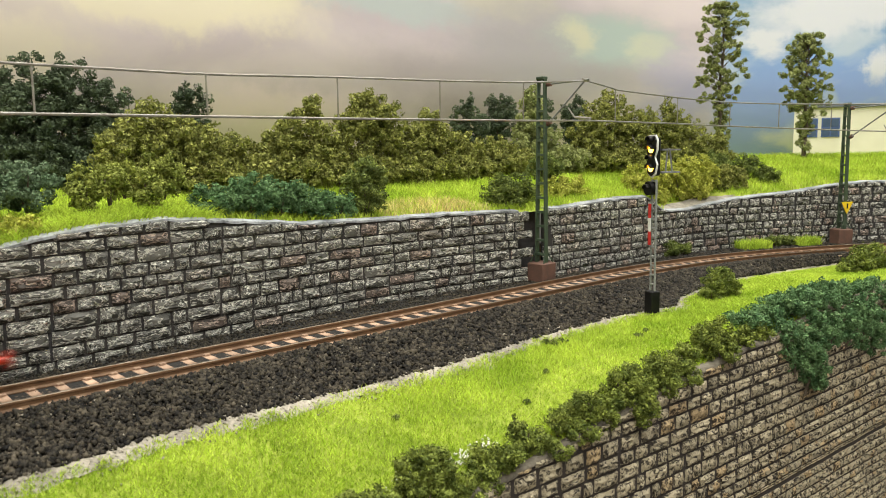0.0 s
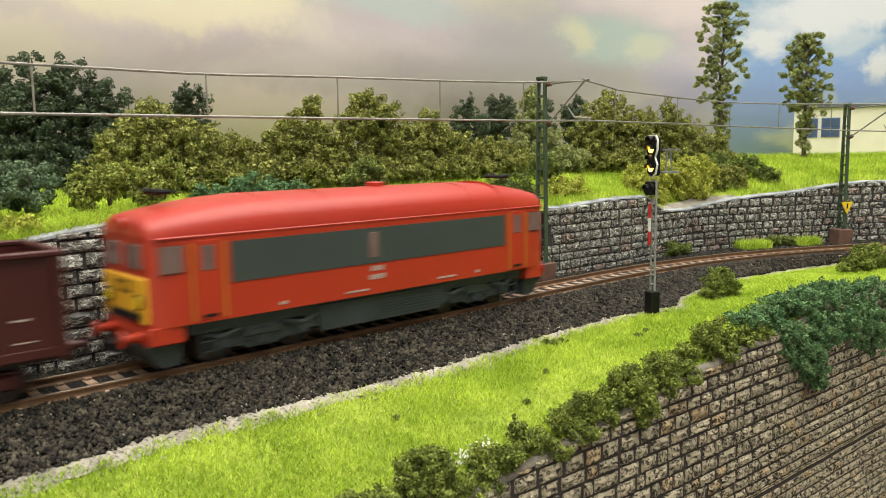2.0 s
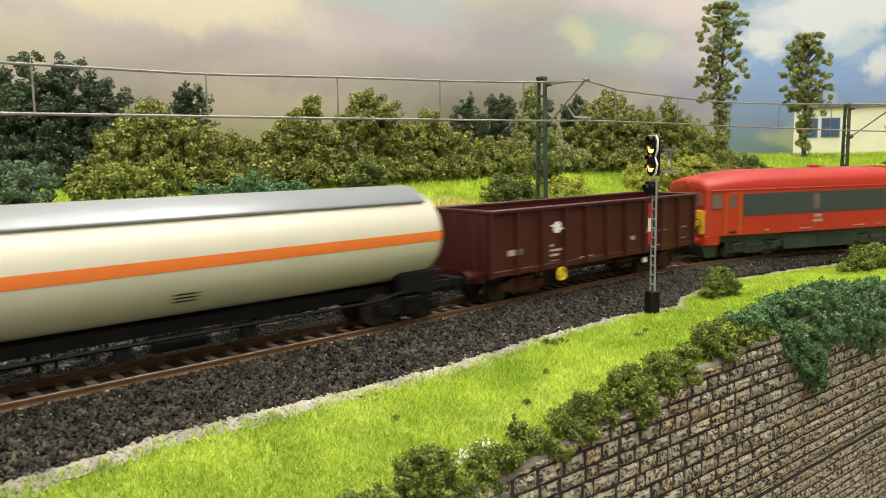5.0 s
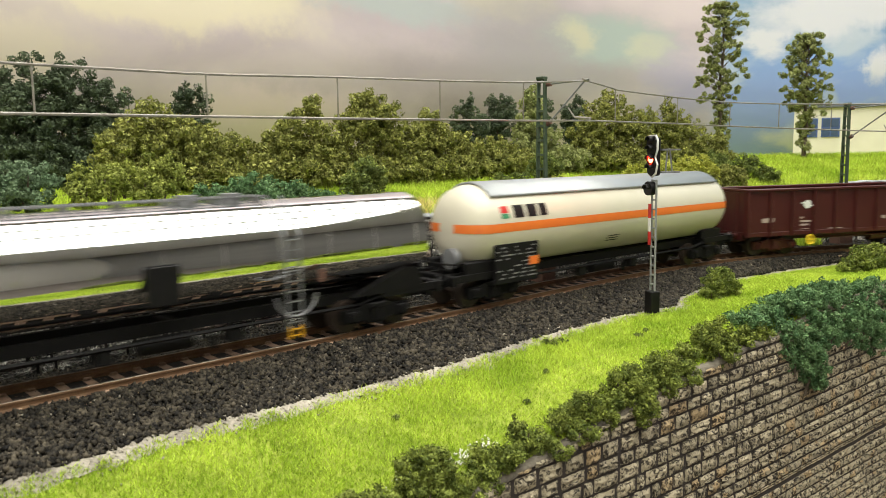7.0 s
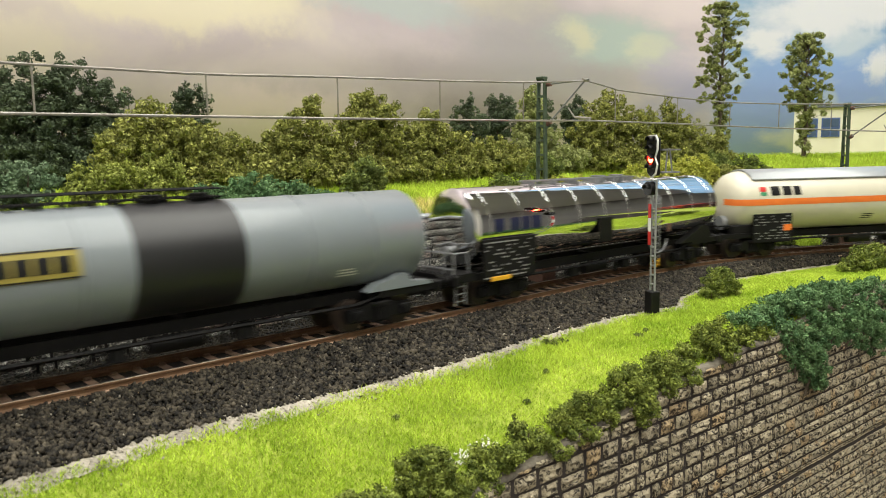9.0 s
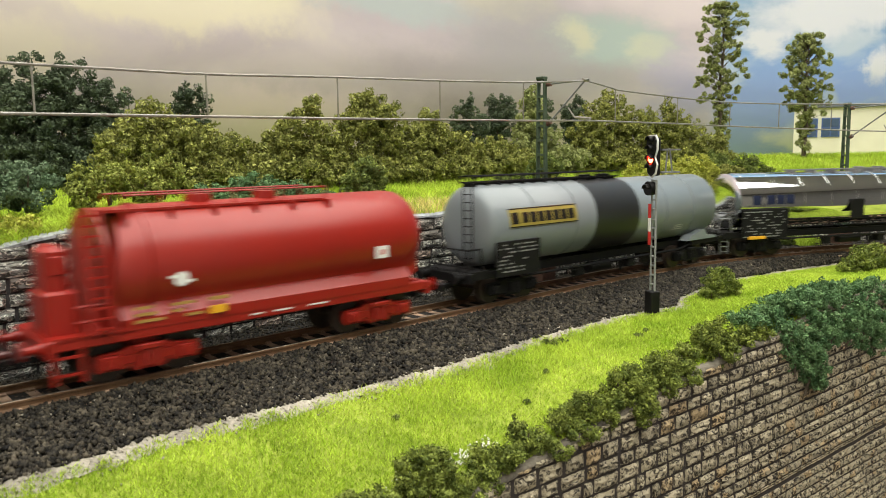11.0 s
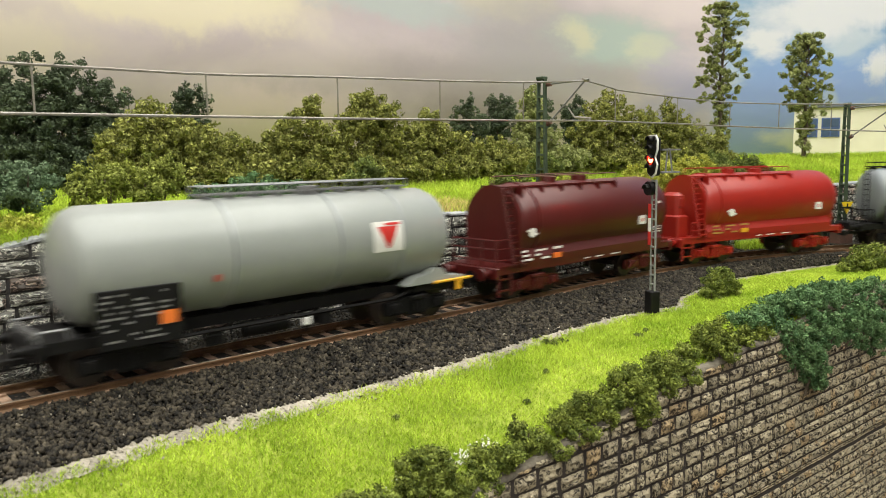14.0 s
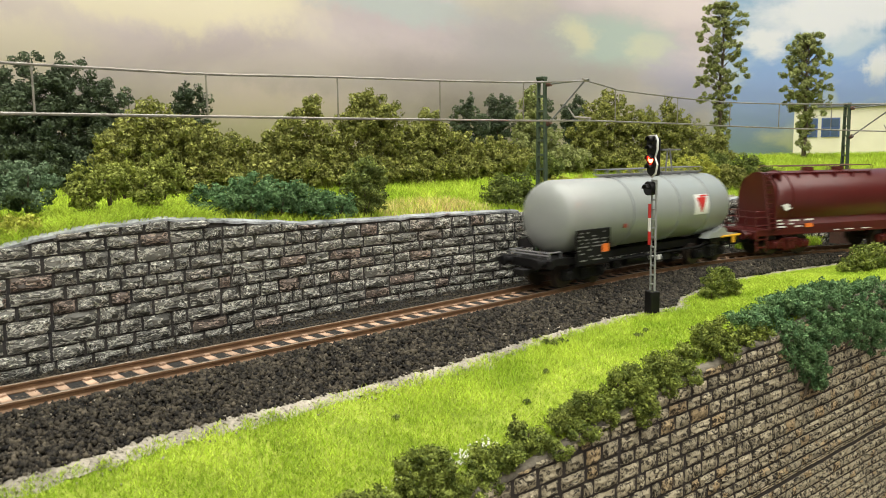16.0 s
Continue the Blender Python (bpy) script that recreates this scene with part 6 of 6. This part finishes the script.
def stones(name, s, l, size, material, label, lift=0.0):
    n = len(s)
    x, y, _ = line(s, l)
    c = np.stack([x, y, gz(s, l) + lift], 1)
    base = np.array([[1, 0, 0], [-1, 0, 0], [0, 1, 0], [0, -1, 0], [0, 0, 1], [0, 0, -1]], float)
    v = base[None] * RNG.uniform(0.55, 1.2, (n, 6, 1)) + RNG.normal(size=(n, 6, 3)) * 0.22
    q = np.linalg.qr(RNG.normal(size=(n, 3, 3)))[0]
    v = np.einsum("nij,nkj->nki", q, v) * (size * RNG.uniform(0.55, 1.25, n))[:, None, None] + c[:, None]
    tri = np.array([[0, 2, 4], [2, 1, 4], [1, 3, 4], [3, 0, 4], [2, 0, 5], [1, 2, 5], [3, 1, 5], [0, 3, 5]])
    f = (np.arange(n)[:, None, None] * 6 + tri[None]).reshape(-1, 3)
    return tagged(part(name, quick_mesh(name, v.reshape(-1, 3), f), material), label, "ballast", kind="stuff")


s_, l_ = scatter(30000, -30, 480, lambda s: SAND_L(s) + 1.5, lambda s: 0 * s - 10.5)
stones("ballast", s_, l_, 0.92, BALLAST, "loose coarse black-grey track ballast", 0.25 + 0.5 * RNG.random(len(s_)))
s_, l_ = scatter(11000, -30, 560, lambda s: 0 * s + 10.5, lambda s: BACK_L(s) - 0.5)
stones("ballast_by_wall", s_, l_, 0.62, BALLAST, "loose black-grey ballast between track and wall", 0.2)
s_, l_ = scatter(8500, -30, 560, lambda s: 0 * s - 11, lambda s: 0 * s + 11)
stones("ballast_in_track", s_, l_, 0.55, BALLAST_BROWN, "fine brown ballast between the sleepers", -0.35)

s_ = RNG.uniform(-20, 330, 1500)
l_ = SAND_L(s_) + RNG.normal(size=1500) * 2.6
stones("pale_grit", s_, l_, 0.42, SAND, "pale grit and sand along the ballast edge", 0.5)
s_ = np.concatenate([RNG.normal(131, 3.5, 150), RNG.normal(110, 3.0, 110)])
l_ = np.concatenate([RNG.normal(-76.2, 1.3, 150), RNG.normal(-74.5, 1.3, 110)])
stones("plaster_crumbs", s_, l_, 0.45, PLASTER, "white plaster crumbs showing between grass and bushes", 0.7)
s_ = RNG.uniform(-20, 470, 220)
l_ = RNG.uniform(-34, -15, 220)
stones("pale_pebbles", s_, l_, 0.6, SAND, "a few pale pebbles lying on the ballast", 0.6)

# ---- walls of separate stones ----


def stone_mesh(name, seed, material, nx=6, nz=4, proud=1.0):
    """One rough-faced stone, one unit long and high, its face towards -y."""
    r = random.Random(seed)
    g = Geo()
    xs = [-0.5 + i / nx for i in range(nx + 1)]
    zs = [-0.5 + j / nz for j in range(nz + 1)]
    v = []
    for j, z in enumerate(zs):
        for i, x in enumerate(xs):
            rim = i in (0, nx) or j in (0, nz)
            v.append((x * 1000 * (0.96 if rim else 1) + (0 if rim else r.uniform(-60, 60)), (-0.25 - r.uniform(0, 0.3) if rim else -0.6 - r.uniform(0, 0.85)) * proud * 1000, z * 1000 + r.uniform(-45, 45)))
    f = [(j * (nx + 1) + i, j * (nx + 1) + i + 1, (j + 1) * (nx + 1) + i + 1, (j + 1) * (nx + 1) + i) for j in range(nz) for i in range(nx)]
    ring = [i for i in range(nx + 1)] + [(j + 1) * (nx + 1) - 1 for j in range(1, nz + 1)] + [nz * (nx + 1) + i for i in range(nx - 1, -1, -1)] + [j * (nx + 1) for j in range(nz - 1, 0, -1)]
    n = len(v)
    for i in ring:
        v.append((v[i][0] * 1.03, 400, v[i][2] * 1.03))
    f += [(ring[k], n + k, n + (k + 1) % len(ring), ring[(k + 1) % len(ring)]) for k in range(len(ring))]
    me = g.add(v, f).mesh(name, 28)
    me.materials.append(material)
    return me


def masonry(wall, name, plane, s0, s1, z_top, z_bottom, course, lens, near, material, rest_material, seed, proud, gap):
    """Lays stones course by course on plane(s) -> offset; those with near(s, z) are parts, the rest one mesh."""
    r = random.Random(seed)
    kinds = [stone_mesh(name, seed + k, material) for k in range(9)]
    tri = []
    arrays = []
    for me in kinds:
        co = np.array([p.co[:] for p in me.vertices])
        arrays.append((co, [tuple(p.vertices) for p in me.polygons]))
    rv, rf, count = [], [], 0
    z = z_bottom
    heights = []
    while z < 60:
        h = course * r.uniform(0.85, 1.18)
        heights.append((z, h))
        z += h
    for z, h in heights:
        s = s0 + r.uniform(-8, 0)
        while s < s1:
            w = r.choice(lens) * r.uniform(0.85, 1.2)
            mid = s + w / 2
            s += w
            top = float(z_top(mid))
            if z + h * 0.42 > top:
                continue
            hh = min(h, top - z)
            l = plane(mid)
            x, y, a = line(mid, l)
            x2, y2, _ = line(mid + 2, plane(mid + 2))
            a = math.atan2(float(y2 - y), float(x2 - x))
            m = pose(float(x) / 1000, float(y) / 1000, (z + hh / 2) / 1000, r.uniform(-1.5, 1.5), r.uniform(-1.2, 1.2), math.degrees(a) + r.uniform(-1.5, 1.5)) @ Matrix.Diagonal(((w - gap * 1.25) / 1000, proud / 1000, (hh - gap) / 1000, 1))
            k = r.randrange(9)
            if near(mid, z) and count < 300:
                count += 1
                ob = new(name, kinds[k])
                ob.parent = wall
                ob.matrix_basis = m
            else:
                co, fs = arrays[k]
                p = co @ np.array(m.to_3x3()).T + np.array(m.translation)
                n = len(rv)
                rv.extend((p * 1000).tolist())
                rf.extend(tuple(i + n for i in q) for q in fs)
    me = bpy.data.meshes.new(name + "_rest")
    me.from_pydata([(a * 0.001, b_ * 0.001, c * 0.001) for a, b_, c in rv], [], rf)
    me.update()
    me.shade_smooth()
    me.set_sharp_from_angle(angle=radians(28))
    ob = part(name + "_course", me, rest_material, wall)
    tagged(ob, "further stones of the same wall", kind="stuff")


def slab(name, ss, face, back, top, bottom, material, label):
    secs = []
    for s in ss:
        row = []
        for l, z in ((face(s), bottom(s)), (face(s), top(s)), (back(s), top(s)), (back(s), bottom(s))):
            x, y, _ = line(s, float(l))
            row.append((float(x), float(y), float(z)))
        secs.append(row)
    ob = part(name, Geo().loft(secs), material)
    return tagged(ob, label, "wall", kind="structure")


ss = list(np.arange(-1400, -40, 60.0)) + list(np.arange(-40, 620, 4.0)) + list(np.arange(620, 1500, 60.0))
wb = slab("wall_back", [s for s in ss if s <= 273], lambda s: BACK_L(s) + 0.2, lambda s: BACK_L(s) + 5, lambda s: BACK_TOP(s) - 0.4, lambda s: -8.0, MORTAR, "grey rough stone retaining wall behind the track")
wb2 = slab("wall_back_far", [s for s in ss if s >= 292], lambda s: BACK_L(s) + 0.2, lambda s: BACK_L(s) + 5, lambda s: BACK_TOP(s) - 0.4, lambda s: -8.0, MORTAR, "grey rough stone retaining wall behind the track")
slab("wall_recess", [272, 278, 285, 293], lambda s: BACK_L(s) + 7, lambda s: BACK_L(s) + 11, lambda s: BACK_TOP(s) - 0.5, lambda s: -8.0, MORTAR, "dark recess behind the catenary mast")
masonry(wb, "stone", lambda s: float(BACK_L(s)) + 0.2, -30, 270, BACK_TOP, -5.0, 4.7, (5.5, 7.5, 9.5, 12.0, 14.0), lambda s, z: 44 < s < 271, STONE, STONE_REST, 31, 1.25, 0.6)
masonry(wb2, "stone", lambda s: float(BACK_L(s)) + 0.2, 295, 600, BACK_TOP, -5.0, 4.6, (5.0, 6.5, 8.0, 10.0), lambda s, z: s < 470, STONE, STONE_REST, 57, 1.2, 0.6)
# plaster cap along the wall top
for a0, a1 in ((-40, 273), (293, 600)):
    secs = []
    for s in np.arange(a0, a1, 3.0):
        b0, zt = float(BACK_L(s)), float(BACK_TOP(s))
        q = noise2(s, 0, 0.15)
        row_ = []
        for l, z in ((b0 - 0.5 + 0.4 * q, zt - 0.7 + 0.8 * q), (b0 - 0.4, zt + 0.1 + 0.5 * q), (b0 + 2.6, zt + 0.8 + 0.6 * q), (b0 + 6.5 + q, zt + 0.7), (b0 + 6.5, zt - 2.0)):
            x, y, _ = line(s, l)
            row_.append((float(x), float(y), z))
        secs.append(row_)
    tagged(part("trim_wall_cap", Geo().loft(secs), CAP, None, "", 60), "blue-grey plaster along the wall top", "wall", kind="structure")

wf = slab("wall_front", ss, lambda s: FRONT_L(s) - 0.2, lambda s: FRONT_L(s) + 6, lambda s: FRONT_TOP(s) - 0.5, lambda s: -320.0, BRICK_JOINT, "brown-grey stone retaining wall below the verge")
masonry(wf, "stone", lambda s: float(FRONT_L(s)) - 0.2, 90, 470, lambda s: float(FRONT_TOP(s)) - 0.2, -67.2, 4.5, (4.5, 6.5, 8, 9.5, 11), lambda s, z: 105 < s < 330 and z > -56, BRICK, BRICK_REST, 91, 0.9, 1.05)
masonry(wf, "small_stone", lambda s: float(FRONT_L(s)) - 0.2, 150, 470, lambda s: -68.5, -135.0, 3.7, (3.5, 5, 6, 7.5), lambda s, z: False, BRICK, BRICK_REST, 17, 0.8, 0.85)
# the joint between two embossed sheets, and the plaster along the top
for z0, z1, out in ((-68.7, -68.2, 0.7), (-67.8, -67.3, 0.7)):
    secs = []
    for s in np.arange(150, 470, 6.0):
        f0 = float(FRONT_L(s))
        secs.append([(*(float(q) for q in line(s, f0 + l)[:2]), z + 0.12 * noise2(s, 0, 0.2)) for l, z in ((0.3, z0), (-out, z0 + 0.15), (-out, z1 - 0.15), (0.3, z1))])
    tagged(part("trim_wall_joint", Geo().loft(secs), BRICK_REST), "thin pale ledge between two courses of the lower wall", "wall", kind="structure")
secs = []
for s in np.arange(60, 470, 2.5):
    f0, zt, q, q2 = float(FRONT_L(s)), float(FRONT_TOP(s)), noise2(s, 5, 0.12), noise2(s, 9, 0.35)
    secs.append([(*(float(k) for k in line(s, f0 + l)[:2]), z) for l, z in ((-0.75 + 0.3 * q2, zt - 1.0 + 0.8 * q + 0.4 * q2), (-0.7, zt - 0.2 + 0.4 * q), (0.6, zt + 0.45 + 0.4 * q2), (3.4 + 1.5 * q, zt + 0.5), (3.4, zt - 2.0))])
tagged(part("trim_verge_edge", Geo().loft(secs), BRICK_EDGE, None, "", 60), "grey-brown plaster edge on the lower wall", "wall", kind="structure")

# ---- sleepers, one by one ----
g = Geo().box(-1.5, 1.5, -15.0, 15.0, -4.2, -2.45, 0.25)
for c in (-8.25, 8.25):
    for k in (-1.7, 1.7):
        g.box(-1.0, 1.0, c + k - 0.6, c + k + 0.6, -2.5, -1.75, 0.2)
sl = g.mesh("sleeper", 0)
sl.materials.append(SLEEPER)
for i in range(90):
    s = -40 + i * 7.2
    ob = new("sleeper", sl)
    ob.parent = track
    ob.matrix_basis = on(s + random.uniform(-0.25, 0.25), random.uniform(-0.3, 0.3), 0, random.uniform(-1, 1))
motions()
